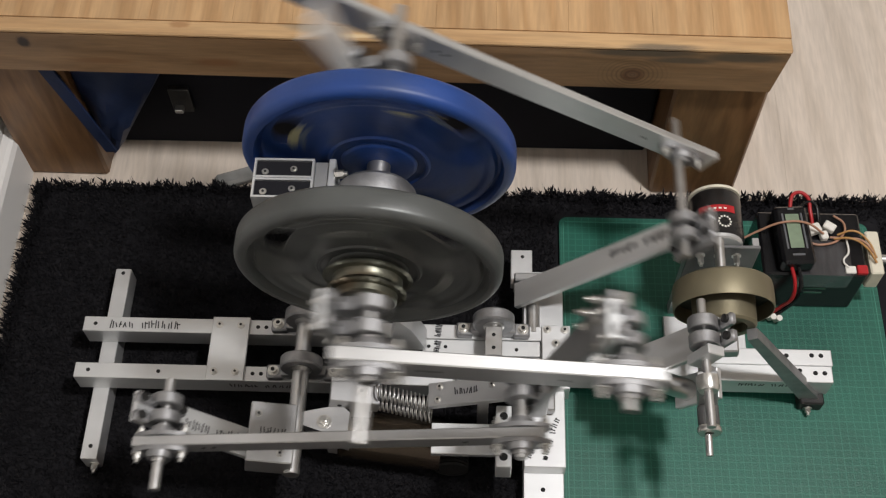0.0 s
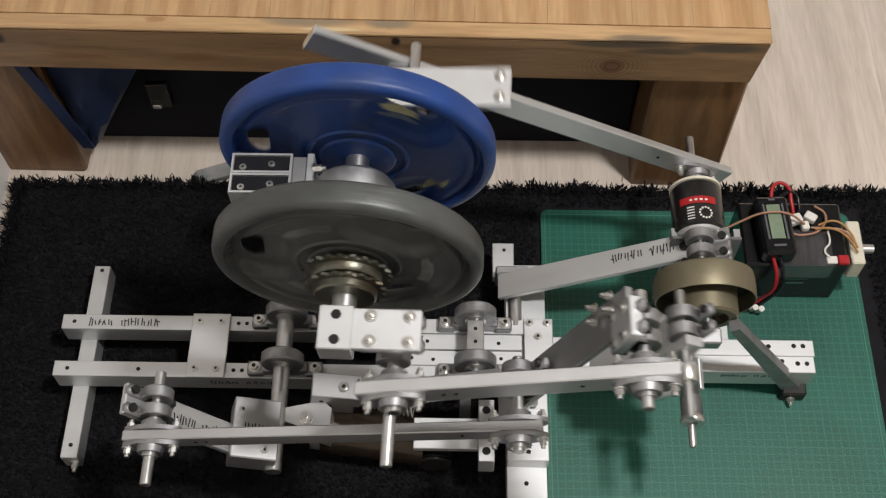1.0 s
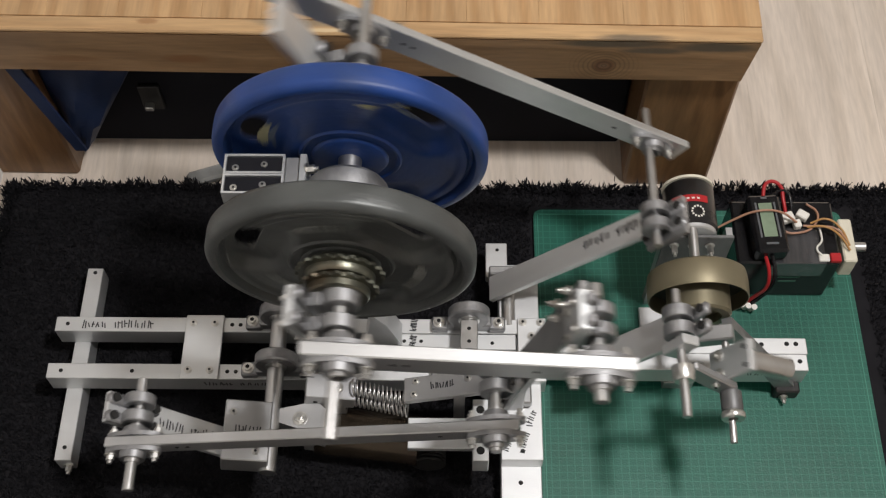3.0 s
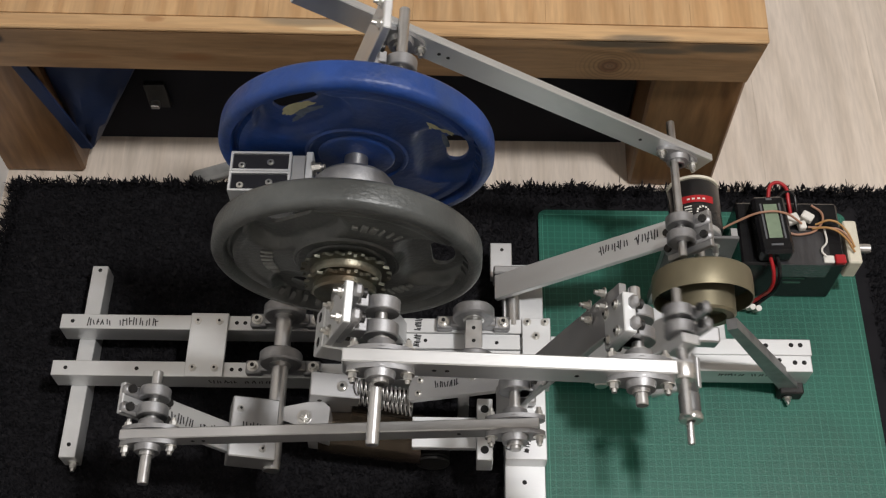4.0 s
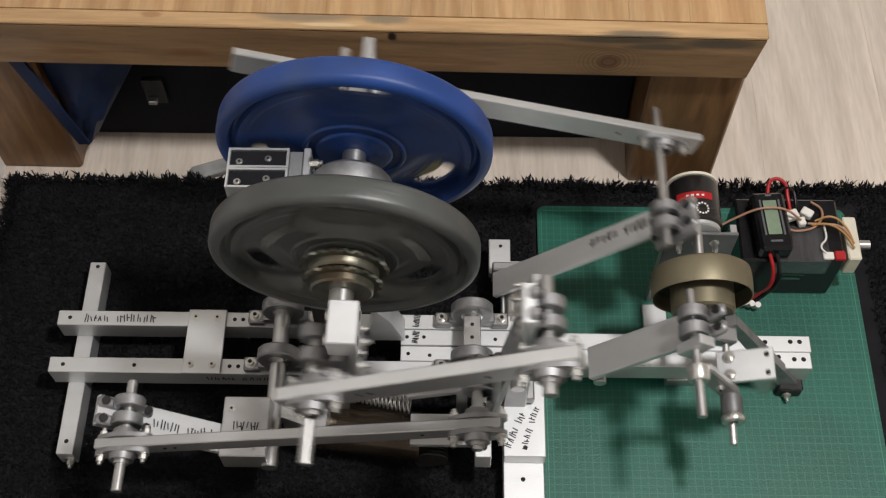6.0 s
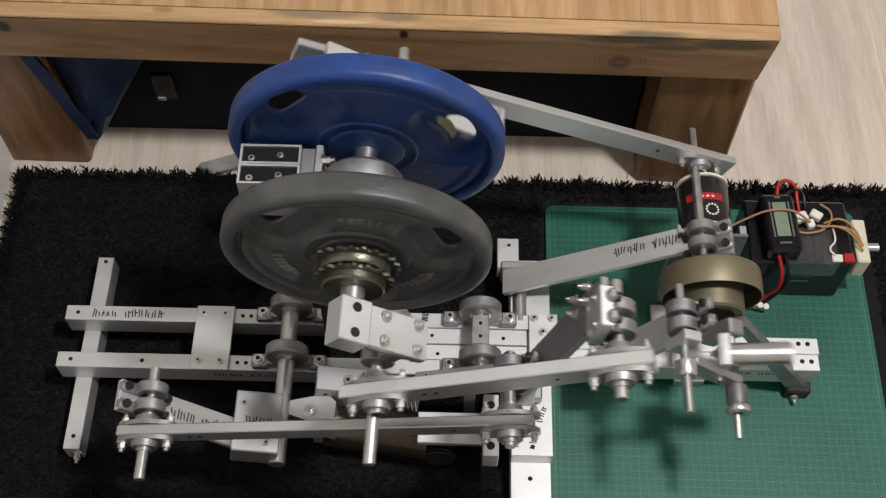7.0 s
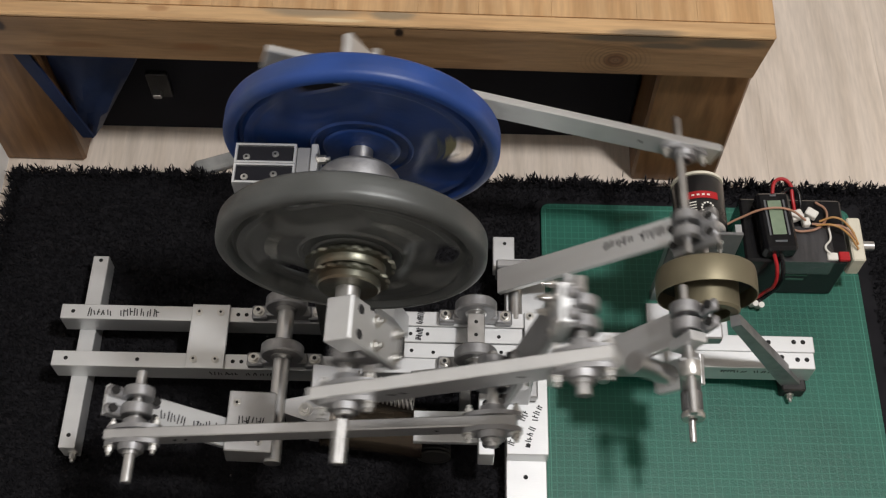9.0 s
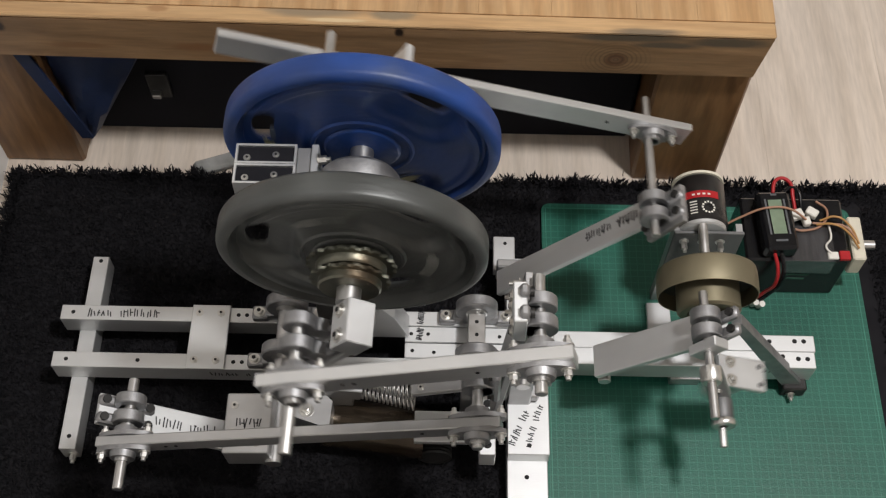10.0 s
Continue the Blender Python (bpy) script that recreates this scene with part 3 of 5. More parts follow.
cross = bar_minmax("cross_bar", -0.4845, -0.463, 0.512, 0.790, -0.002, 0.030)
for y in (0.783, 0.529):
    hole(cross, (-0.4735, y, 0.030), (0, 0, 1), 0.0028)
bolt(cross, (-0.470, 0.512, 0.010), (0, -1, 0), 0.0045, 0.008)
rail_back = bar_minmax("rail", -0.502, 0.142, 0.677, 0.698, 0.0302, 0.065)
rail_front = bar_minmax("rail", -0.502, 0.142, 0.610, 0.631, 0.0302, 0.065)
for r, y, xs in ((rail_back, 0.6875, (-0.486, -0.269, -0.258)), (rail_front, 0.6205, (-0.484, -0.392, -0.269, -0.258))):
    for x in xs:
        hole(r, (x, y, 0.065), (0, 0, 1), 0.0027)
scribble(rail_back, (-0.468, 0.680, 0.0652), (1, 0, 0), (0, 1, 0), 0.095, 0.014, 1, 11)
scribble(rail_front, (-0.30, 0.6098, 0.045), (1, 0, 0), (0, 0, 1), 0.09, 0.010, 2, 10)
tie = bar_minmax("tie_plate", -0.329, -0.2795, 0.6085, 0.6995, 0.0652, 0.0695)
for x in (-0.319, -0.291):
    for y in (0.6875, 0.6205):
        bolt(tie, (x, y, 0.0695), (0, 0, 1), 0.0032, 0.003, nut=False, name="screw")
# the beam across, on its foot bar
beam = bar_minmax("cross_beam", 0.083, 0.1355, 0.508, 0.772, 0.0302, 0.0548)
for x, y in ((0.108, 0.752), (0.110, 0.520)):
    hole(beam, (x, y, 0.0548), (0, 0, 1), 0.0028)
scribble(beam, (0.092, 0.517, 0.055), (0.45, 1, 0), (-1, 0.45, 0), 0.05, 0.012, 3, 7)
scribble(beam, (0.112, 0.515, 0.055), (0.3, 1, 0), (-1, 0.3, 0), 0.06, 0.010, 4, 8)
foot = bar_minmax("foot_bar", 0.0835, 0.1345, 0.30, 0.800, -0.002, 0.0300)
hole(foot, (0.108, 0.487, 0.0300), (0, 0, 1), 0.003)
bar_minmax("end_plate", 0.066, 0.0955, 0.7725, 0.826, 0.0302, 0.0450)
hole(base, (0.082, 0.815, 0.0450), (0, 0, 1), 0.0025)
# plates between the rails
mid = bar_minmax("joining_plate", -0.050, 0.104, 0.6545, 0.6765, 0.040, 0.0640)
mid2 = bar_minmax("joining_plate", -0.050, 0.104, 0.6325, 0.6540, 0.040, 0.0620)
for x, y in ((-0.042, 0.666), (-0.020, 0.666), (0.045, 0.664), (0.073, 0.664), (-0.040, 0.643), (-0.012, 0.641), (0.076, 0.643), (0.055, 0.640)):
    hole(mid if y > 0.654 else mid2, (x, y, 0.064 if y > 0.654 else 0.062), (0, 0, 1), 0.0025)
scribble(mid, (-0.027, 0.656, 0.0642), (0.1, 1, 0), (-1, 0.1, 0), 0.018, 0.010, 5, 4)
scribble(rail_back, (-0.026, 0.679, 0.0652), (0.1, 1, 0), (-1, 0.1, 0), 0.018, 0.010, 6, 4)
sq = bar_minmax("corner_plate", 0.106, 0.1435, 0.634, 0.6985, 0.0652, 0.0690)
for x, y in ((0.113, 0.692), (0.136, 0.692), (0.124, 0.672)):
    bolt(sq, (x, y, 0.069), (0, 0, 1), 0.0035, 0.003, nut=False, name="screw")
out_a = bar_minmax("outrigger_bar", 0.1438, 0.484, 0.6535, 0.6765, 0.022, 0.0600)
out_b = bar_minmax("outrigger_bar", 0.1438, 0.482, 0.6300, 0.6530, 0.022, 0.0600)
for x, y in ((0.425, 0.667), (0.458, 0.668), (0.470, 0.668), (0.460, 0.643), (0.472, 0.643), (0.440, 0.646)):
    hole(out_a if y > 0.653 else out_b, (x, y, 0.060), (0, 0, 1), 0.0032)
scribble(out_b, (0.36, 0.6298, 0.045), (1, 0, 0), (0, 0, 1), 0.07, 0.008, 12, 8)
bar_minmax("foot_block", 0.30, 0.34, 0.628, 0.678, 0.0032, 0.0218, ALU_DULL)
# bearings on the rails
for y in (0.6875, 0.6205):
    pillow_block(base, -0.2015, y, 0.099, 0.0652)
    pillow_block(base, 0.042, y, 0.099, 0.0652)
bm = bm_new()
cyl(bm, (0.042, 0.600, 0.099), (0.042, 0.704, 0.099), 0.0088)
box(bm, (0.042, 0.654, 0.099), (0.022, 0.042, 0.022), 0.001)
stub = part("stub_shaft", bm, STEEL, base, smooth=True)
for y in (0.645, 0.663):
    hole(stub, (0.042, y, 0.110), (0, 0, 1), 0.0025)
# wheel stand: two upright tubes, a head plate and the axle housing
stand = thing("wheel_stand", "upright stand of aluminium tubes that carries the wheel axle", "stand")


def tube(x0, x1, y0, y1, z0, z1, wall=0.0025):
    b_ = bm_new()
    for c, d in (((x0 + wall / 2, (y0 + y1) / 2), (wall, y1 - y0)), ((x1 - wall / 2, (y0 + y1) / 2), (wall, y1 - y0)),
                 (((x0 + x1) / 2, y0 + wall / 2), (x1 - x0 - 2 * wall, wall)), (((x0 + x1) / 2, y1 - wall / 2), (x1 - x0 - 2 * wall, wall))):
        box(b_, (c[0], c[1], (z0 + z1) / 2), (d[0], d[1], z1 - z0), 0.0003)
    # black plug a little below the open end stands for the shade inside
    o = part("tube", b_, ALU, stand)
    b_ = bm_new()
    box(b_, ((x0 + x1) / 2, (y0 + y1) / 2, z1 - 0.008), (x1 - x0 - 2 * wall - 0.0003, y1 - y0 - 2 * wall - 0.0003, 0.010), 0)
    part("shade_plug", b_, DARKBOARD, o, "black plug for the shaded inside of the tube")
    bolt(o, ((x0 + x1) / 2 + 0.010, (y0 + y1) / 2, z1 - 0.003), (0, 0, 1), 0.0024, 0.0018, nut=False)
    bolt(o, (x0 + 0.012, (y0 + y1) / 2 - 0.004, z1 - 0.003), (0, 0, 1), 0.0024, 0.0018, nut=False)
    return o


tube(-0.2175, -0.1545, 0.6745, 0.6985, 0.385, 0.448)
tube(-0.2175, -0.1545, 0.6500, 0.6740, 0.385, 0.448)
bar_minmax("post", -0.157, -0.132, 0.655, 0.676, 0.0652, 0.2895, DARKSTEEL, stand, "black steel post")
bar_minmax("head_block", -0.1540, -0.1395, 0.653, 0.6970, 0.30, 0.444, ALU_DULL, stand)
head = bar_minmax("head_plate", -0.1393, -0.1320, 0.648, 0.6990, 0.29, 0.448, ALU, stand)
bolt(head, (-0.1320, 0.682, 0.443), (1, 0, 0.2), 0.0048, 0.009)
bm = bm_new()
lathe(bm, [(0.0135, -0.026), (0.040, -0.026), (0.043, -0.022), (0.043, 0.020), (0.039, 0.025), (0.0135, 0.025)], 48, (-0.0905, 0.652, 0.422))
part("axle_housing", bm, ZINC, stand, "round grey cast axle housing", smooth=True)
bm = bm_new()
prism(bm, [(-0.142, 0.290), (-0.134, 0.290), (-0.056, 0.345), (-0.056, 0.380), (-0.142, 0.400)], 0.655, 0.668)
part("gusset", bm, ALU_DULL, stand)
# white triangular rib and its post under the wheels
bm = bm_new()
prism(bm, [(-0.092, 0.0655), (-0.045, 0.0655), (-0.062, 0.120), (-0.080, 0.150)], 0.660, 0.690)
part("rib", bm, ALU, base, "white sawn triangular aluminium rib")
# drive under the lower bar: motor can, springs, blocks
drive = thing("gear_motor", "brown geared motor can lying on the rug", "motor")
bm = bm_new()
cyl(bm, (-0.150, 0.556, 0.032), (-0.020, 0.541, 0.032), 0.032, seg=40)
can = part("can", bm, COPPER, drive, "brown lacquered motor can", smooth=True)
bm = bm_new()
cyl(bm, (-0.164, 0.5575, 0.032), (-0.1502, 0.556, 0.032), 0.028, seg=40)
part("end_cap", bm, ALU_DULL, can, smooth=True)
bm = bm_new()
cyl(bm, (-0.008, 0.512, 0.024), (-0.008, 0.540, 0.024), 0.0175)
collar = part("collar", bm, DARKSTEEL, drive, "black finned collar", smooth=True)
for k in range(6):
    bm = bm_new()
    lathe(bm, [(0.0178, -0.0014), (0.0215, -0.0014), (0.0215, 0.0014), (0.0178, 0.0014)], 24, (-0.008, 0.513 + 0.0048 * k, 0.024))
    part("fin", bm, DARKSTEEL, collar, smooth=True)
tri = bm_new()
plan = [(-0.192, 0.538), (-0.137, 0.520), (-0.135, 0.556), (-0.147, 0.566), (-0.192, 0.556)]
low, top = ([tri.verts.new((x, y, z)) for x, y in plan] for z in (0.062, 0.100))
tri.faces.new(list(reversed(low)))
tri.faces.new(top)
for k in range(5):
    m = (k + 1) % 5
    tri.faces.new((low[k], low[m], top[m], top[k]))
tr_o = part("angle_bracket", tri, ALU_MID, drive, "triangular aluminium bracket")
bolt(tr_o, (-0.166, 0.543, 0.100), (0, 0, 1), 0.006, 0.006)
bar_minmax("shelf_plate", -0.034, 0.046, 0.5165, 0.557, 0.0610, 0.0710, ALU, drive)
up = bar_minmax("upright_block", 0.0465, 0.066, 0.492, 0.572, 0.058, 0.096, ALU, drive)
for y in (0.505, 0.558):
    hole(up, (0.056, y, 0.096), (0, 0, 1), 0.0052)
# spring tensioner
ten = thing("spring_tensioner", "pair of coil springs between two aluminium arms", "tensioner")
bm = bm_new()
box(bm, (-0.130, 0.5785, 0.105), (0.062, 0.032, 0.026), 0.001, -10)
blk = part("spring_block", bm, ALU_DULL, ten)
bolt(blk, (-0.120, 0.577, 0.1165), (0, 0, 1), 0.0045, 0.004, nut=False)
hole(blk, (-0.148, 0.5625, 0.106), (0, -1, 0), 0.003)
bm = bm_new()
box(bm, (-0.125, 0.5785, 0.045), (0.026, 0.026, 0.089), 0.001)
part("post", bm, ALU_DULL, ten)
for dy, dz in ((0.006, 0.006), (0.004, -0.022)):
    pts = []
    turns = 13
    for k in range(turns * 10 + 1):
        a = 2 * math.pi * k / 10
        pts.append((-0.102 + 0.068 * k / (turns * 10), 0.571 + dy - 0.009 * k / (turns * 10) + 0.0095 * math.cos(a), 0.112 + dz - 0.016 * k / (turns * 10) + 0.0095 * math.sin(a)))
    wire(ten, "coil_spring", pts, 0.0012, STEEL, "bright steel coil spring")
bm = bm_new()
box(bm, (0.018, 0.576, 0.128), (0.116, 0.031, 0.010), 0.001, 18)
tension_arm = part("tension_arm", bm, ALU_DULL, ten)
for x, y in ((-0.024, 0.585), (-0.026, 0.568), (0.040, 0.581)):
    bolt(tension_arm, (x, y, 0.1333 + 0.325 * (x - 0.018)), (-0.31, 0, 1), 0.0028, 0.0025, nut=False, name="screw")
scribble(tension_arm, (-0.006, 0.572, 0.1257), (1, 0, 0.325), (0, 1, 0), 0.030, 0.010, 8, 5)
bm = bm_new()
box(bm, (0.030, 0.5805, 0.062), (0.014, 0.020, 0.123), 0.001)
part("post", bm, ALU_DULL, ten)


# ---- generator, its stand, battery and meter ----
GX, GZ = 0.317, 0.188
gen = thing("generator", "black cylindrical generator on an aluminium stand beside the battery", "generator")
bm = bm_new()
lathe(bm, [(0.001, 0.757), (0.030, 0.757), (0.0325, 0.760), (0.0325, 0.818), (0.030, 0.822), (0.001, 0.822)], 48, (GX + 0.004, 0.003, GZ - 0.004))
gcan = part("can", bm, BLACKM, gen, "glossy black generator can", smooth=True)
bm = bm_new()
lathe(bm, [(0.031, 0.8225), (0.0328, 0.8225), (0.0328, 0.826), (0.012, 0.828), (0.001, 0.828), (0.001, 0.8225)], 48, (GX + 0.004, 0.003, GZ - 0.004))
part("end_cap", bm, CREAMP, gcan, "pale end cap", smooth=True)
bm = bm_new()
lathe(bm, [(0.0327, 0.786), (0.0332, 0.786), (0.0332, 0.796), (0.0327, 0.796)], 14, (GX + 0.004, 0.003, GZ - 0.004), 58, 140)
lab = part("red_label", bm, RED, gcan, "red printed label band")
bm = bm_new()
for k in range(4):
    lathe(bm, [(0.0333, 0.7895), (0.0336, 0.7895), (0.0336, 0.7918), (0.0333, 0.7918)], 2, (GX + 0.004, 0.003, GZ - 0.004), 78 + 11 * k, 84 + 11 * k)
part("label_bar", bm, WHITEP, lab)
bm = bm_new()
for k in range(12):
    a = radians(30 * k)
    lathe(bm, [(0.0328, 0.772 + 0.0075 * math.sin(a) - 0.0012), (0.0331, 0.772 + 0.0075 * math.sin(a) - 0.0012), (0.0331, 0.772 + 0.0075 * math.sin(a) + 0.0012), (0.0328, 0.772 + 0.0075 * math.sin(a) + 0.0012)], 1, (GX + 0.004, 0.003, GZ - 0.004), 84 + 13 * math.cos(a) - 2, 84 + 13 * math.cos(a) + 2)
for k in range(5):
    lathe(bm, [(0.0328, 0.764 + 0.004 * k), (0.0331, 0.764 + 0.004 * k), (0.0331, 0.7655 + 0.004 * k), (0.0328, 0.7655 + 0.004 * k)], 3, (GX + 0.004, 0.003, GZ - 0.004), 108, 124)
part("printed_emblem", bm, WHITEP, gcan, "white printed ring and bars")
bm = bm_new()
lathe(bm, [(0.007, 0.7538), (0.028, 0.7538), (0.030, 0.7555), (0.030, 0.7598), (0.007, 0.7598)], 40, (GX + 0.004, 0, GZ - 0.004))
part("flange", bm, ALU, gcan, "bright machined flange", smooth=True)
plate = bar_minmax("front_plate", 0.2845, 0.3710, 0.7490, 0.7535, 0.100, 0.1950, ALU_GREY, gen, "grey mounting plate")
for x in (0.299, 0.322, 0.344):
    bolt(plate, (x, 0.7490, 0.176), (0, -1, 0), 0.004, 0.012)
# stand: side cheek, two slanted dark struts to a foot on the mat
for x in (0.289, 0.3665):
    bm = bm_new()
    prism(bm, [(x - 0.004, 0.003), (x + 0.004, 0.003), (x + 0.004, 0.190), (x - 0.004, 0.190)], 0.7537, 0.7670)
    part("cheek", bm, ALU_DULL, gen)
    bar_minmax("foot_plate", x - 0.012, x + 0.020, 0.692, 0.745, 0.0032, 0.012, ALU, gen, "pale aluminium foot plate")
bm = bm_new()
prism(bm, [(0.342, 0.196), (0.353, 0.202), (0.470, 0.026), (0.464, 0.004), (0.454, 0.008)], 0.622, 0.636)
strut = part("strut", bm, ZINC, gen, "slanted grey aluminium strut")
bm = bm_new()
box(bm, (0.462, 0.630, 0.014), (0.032, 0.030, 0.022), 0.002)
part("strut_foot", bm, DARKSTEEL, gen)
bolt(gen, (0.458, 0.614, 0.012), (0, -1, 0), 0.004, 0.006)

bat = thing("battery", "black sealed lead-acid battery standing on the cutting mat", "battery")
bm = bm_new()
box(bm, (0.467, 0.8175, 0.0495), (0.138, 0.097, 0.093), 0.003)
case = part("case", bm, BLACKP, bat, "black plastic battery case")
bm = bm_new()
box(bm, (0.480, 0.795, 0.0966), (0.072, 0.054, 0.0012), 0.0003)
box(bm, (0.480, 0.7684, 0.0800), (0.072, 0.0012, 0.034), 0.0004)
part("tape", bm, FOIL, bat, "crinkled clear tape")
bm = bm_new()
box(bm, (0.528, 0.776, 0.0985), (0.014, 0.013, 0.006), 0.001)
part("terminal_cap", bm, RED, bat, "red terminal cap")
bm = bm_new()
box(bm, (0.513, 0.776, 0.0980), (0.014, 0.011, 0.004), 0.001)
part("terminal_tab", bm, WHITEP, bat)
bm = bm_new()
for k, w in enumerate((0.018, 0.030, 0.024)):
    box(bm, (0.475, 0.7688, 0.070 - 0.012 * k), (w, 0.0006, 0.004), 0)
part("printed_bar", bm, mat("faded_green_print", (0.03, 0.09, 0.06), 0.5, 0, 0.2, 60, 0), case)

meter = thing("watt_meter", "small black inline power meter lying on the battery", "power meter")
bm = bm_new()
M_ = Matrix.Translation((0.438, 0.815, 0.111)) @ pose(0, 0, 0, 0, 0, 3)
box(bm, (0, 0, 0), (0.044, 0.088, 0.026), 0.004, m=M_)
part("housing", bm, BLACKP, meter)
bm = bm_new()
box(bm, (0, 0.004, 0.0132), (0.018, 0.052, 0.0008), 0.0002, m=M_)
part("display", bm, LCD, meter, "grey-green liquid crystal display")
bm = bm_new()
box(bm, (-0.0125, 0.004, 0.0132), (0.0025, 0.054, 0.0006), 0, m=M_)
box(bm, (0.0125, 0.004, 0.0132), (0.0025, 0.054, 0.0006), 0, m=M_)
box(bm, (0.0, -0.032, 0.0132), (0.016, 0.003, 0.0006), 0, m=M_)
box(bm, (0.0, 0.038, 0.0132), (0.008, 0.003, 0.0006), 0, m=M_)
part("printed_bar", bm, mat("meter_print", (0.09, 0.095, 0.10), 0.5, 0, 0.1, 60, 0), meter)

wires = thing("wiring", "loose red, black and tan wires across the battery", "wires")
wire(wires, "red_cable", [(0.438, 0.858, 0.112), (0.447, 0.882, 0.118), (0.462, 0.880, 0.116), (0.468, 0.860, 0.106), (0.470, 0.840, 0.101)], 0.0026, RED, "thick red cable")
wire(wires, "red_cable", [(0.432, 0.773, 0.110), (0.438, 0.757, 0.096), (0.440, 0.748, 0.070), (0.434, 0.752, 0.036), (0.424, 0.752, 0.014)], 0.0026, RED, "thick red cable")
wire(wires, "black_cable", [(0.441, 0.773, 0.110), (0.446, 0.756, 0.096), (0.447, 0.748, 0.070), (0.440, 0.750, 0.036), (0.429, 0.749, 0.013)], 0.0030, BLACKP, "thick black cable")
wire(wires, "black_cable", [(0.446, 0.858, 0.112), (0.470, 0.872, 0.112), (0.478, 0.852, 0.104), (0.474, 0.836, 0.101)], 0.0022, BLACKP)
wire(wires, "tan_wire", [(0.362, 0.812, 0.100), (0.392, 0.824, 0.112), (0.425, 0.830, 0.128), (0.455, 0.830, 0.126), (0.480, 0.824, 0.110)], 0.0016, TAN, "tan two-core wire")
wire(wires, "tan_wire", [(0.455, 0.832, 0.110), (0.462, 0.815, 0.104), (0.485, 0.812, 0.103), (0.506, 0.824, 0.103), (0.512, 0.845, 0.102), (0.500, 0.858, 0.101)], 0.0016, TAN)
wire(wires, "tan_wire", [(0.490, 0.822, 0.104), (0.510, 0.820, 0.106), (0.530, 0.816, 0.108), (0.548, 0.800, 0.100)], 0.0015, TAN)
wire(wires, "amber_wire", [(0.500, 0.826, 0.104), (0.520, 0.828, 0.112), (0.538, 0.816, 0.108), (0.550, 0.795, 0.098)], 0.0015, ORANGE)
wire(wires, "amber_wire", [(0.495, 0.820, 0.104), (0.516, 0.816, 0.112), (0.536, 0.806, 0.106), (0.550, 0.789, 0.096)], 0.0015, ORANGE)
wire(wires, "tan_wire", [(0.512, 0.820, 0.102), (0.512, 0.800, 0.102), (0.504, 0.787, 0.102), (0.510, 0.778, 0.101)], 0.0014, WHITEP)
for c, d, rz in (((0.470, 0.834, 0.104), (0.018, 0.014, 0.010), 20), ((0.491, 0.838, 0.104), (0.016, 0.012, 0.010), -35), ((0.482, 0.824, 0.104), (0.010, 0.012, 0.010), 10)):
    bm = bm_new()
    box(bm, (0, 0, 0), d, 0.0015, m=Matrix.Translation(c) @ pose(0, 0, 0, 0, 0, rz))
    part("connector", bm, WHITEP, wires, "white nylon connector")
for k in range(3):
    bm = bm_new()
    cyl(bm, (0.416 + 0.008 * k, 0.752 - 0.002 * k, 0.004), (0.418 + 0.008 * k, 0.746 - 0.002 * k, 0.021), 0.0042, seg=10)
    part("terminal_block", bm, WHITEP, wires, "clear terminal block", smooth=True)

sw = thing("rotary_switch", "cream speed switch with a steel knob hung on the battery", "switch")
bm = bm_new()
box(bm, (0.551, 0.808, 0.072), (0.018, 0.066, 0.040), 0.002, m=pose(0, 0, 0, 0, 0, 0))
part("box", bm, CREAMP, sw)
bm = bm_new()
cyl(bm, (0.5602, 0.806, 0.076), (0.578, 0.806, 0.076), 0.0065, seg=20)
part("knob", bm, STEEL, sw, "bright steel knob", smooth=True)
bm = bm_new()
box(bm, (0.539, 0.8175, 0.0235), (0.004, 0.02, 0.041), 0.001)
part("foot", bm, CREAMP, sw)


# ---- the linkage, as measured pivots in the x-z plane ----
CX, CZ, CRANK = -0.0941, 0.4204, 0.0571          # wheel axle and crank throw
SX, SZ, R_D, R_E, A_E = 0.0969, 0.1394, 0.3184, 0.1435, 0.4013   # tall front lever
L_TOP, L_LOW = 0.2438, 0.4017                     # the two front bars between pins
AX, AZ, R_F = -0.2015, 0.0971, 0.1817             # left lever
KX, KZ, R_G, L_BACK = 0.0955, 0.0567, 0.2662, 0.4044   # back lever and back bar
HX, HZ, R_H = 0.200, 0.110, 0.170                 # output rocker


def meet(p, r1, q, r2, side):
    """The point r1 from p and r2 from q, on the given side of the line p-q."""
    dx, dz = q[0] - p[0], q[1] - p[1]
    d = math.hypot(dx, dz)
    a = (r1 * r1 - r2 * r2 + d * d) / (2 * d)
    h = side * math.sqrt(max(r1 * r1 - a * a, 0.0))
    return (p[0] + (a * dx - h * dz) / d, p[1] + (a * dz + h * dx) / d)


def linkage(phi):
    """All joints for a crank angle in degrees."""
    a = radians(phi)
    t = (CX + CRANK * math.cos(a), CZ + CRANK * math.sin(a))
    d = meet(t, L_TOP, (SX, SZ), R_D, 1)
    th = math.atan2(d[1] - SZ, d[0] - SX)
    e = (SX + R_E * math.cos(th + A_E), SZ + R_E * math.sin(th + A_E))
    f = meet(e, L_LOW, (AX, AZ), R_F, -1)
    g = meet(t, L_BACK, (KX, KZ), R_G, 1)
    return dict(t=t, d=d, e=e, f=f, g=g, lever=math.degrees(th))


def rocker_tip(dr):
    """The output rocker's pin and its angle for the generator crank's angle in degrees."""
    x = 0.2780 + 0.0055 * math.cos(radians(dr)) - 0.0203 * math.sin(radians(dr))
    hh = math.acos((x - HX) / R_H)
    return (x, HZ + R_H * math.sin(hh)), math.degrees(hh)


def lean(p, q):
    return math.degrees(math.atan2(q[1] - p[1], q[0] - p[0]))


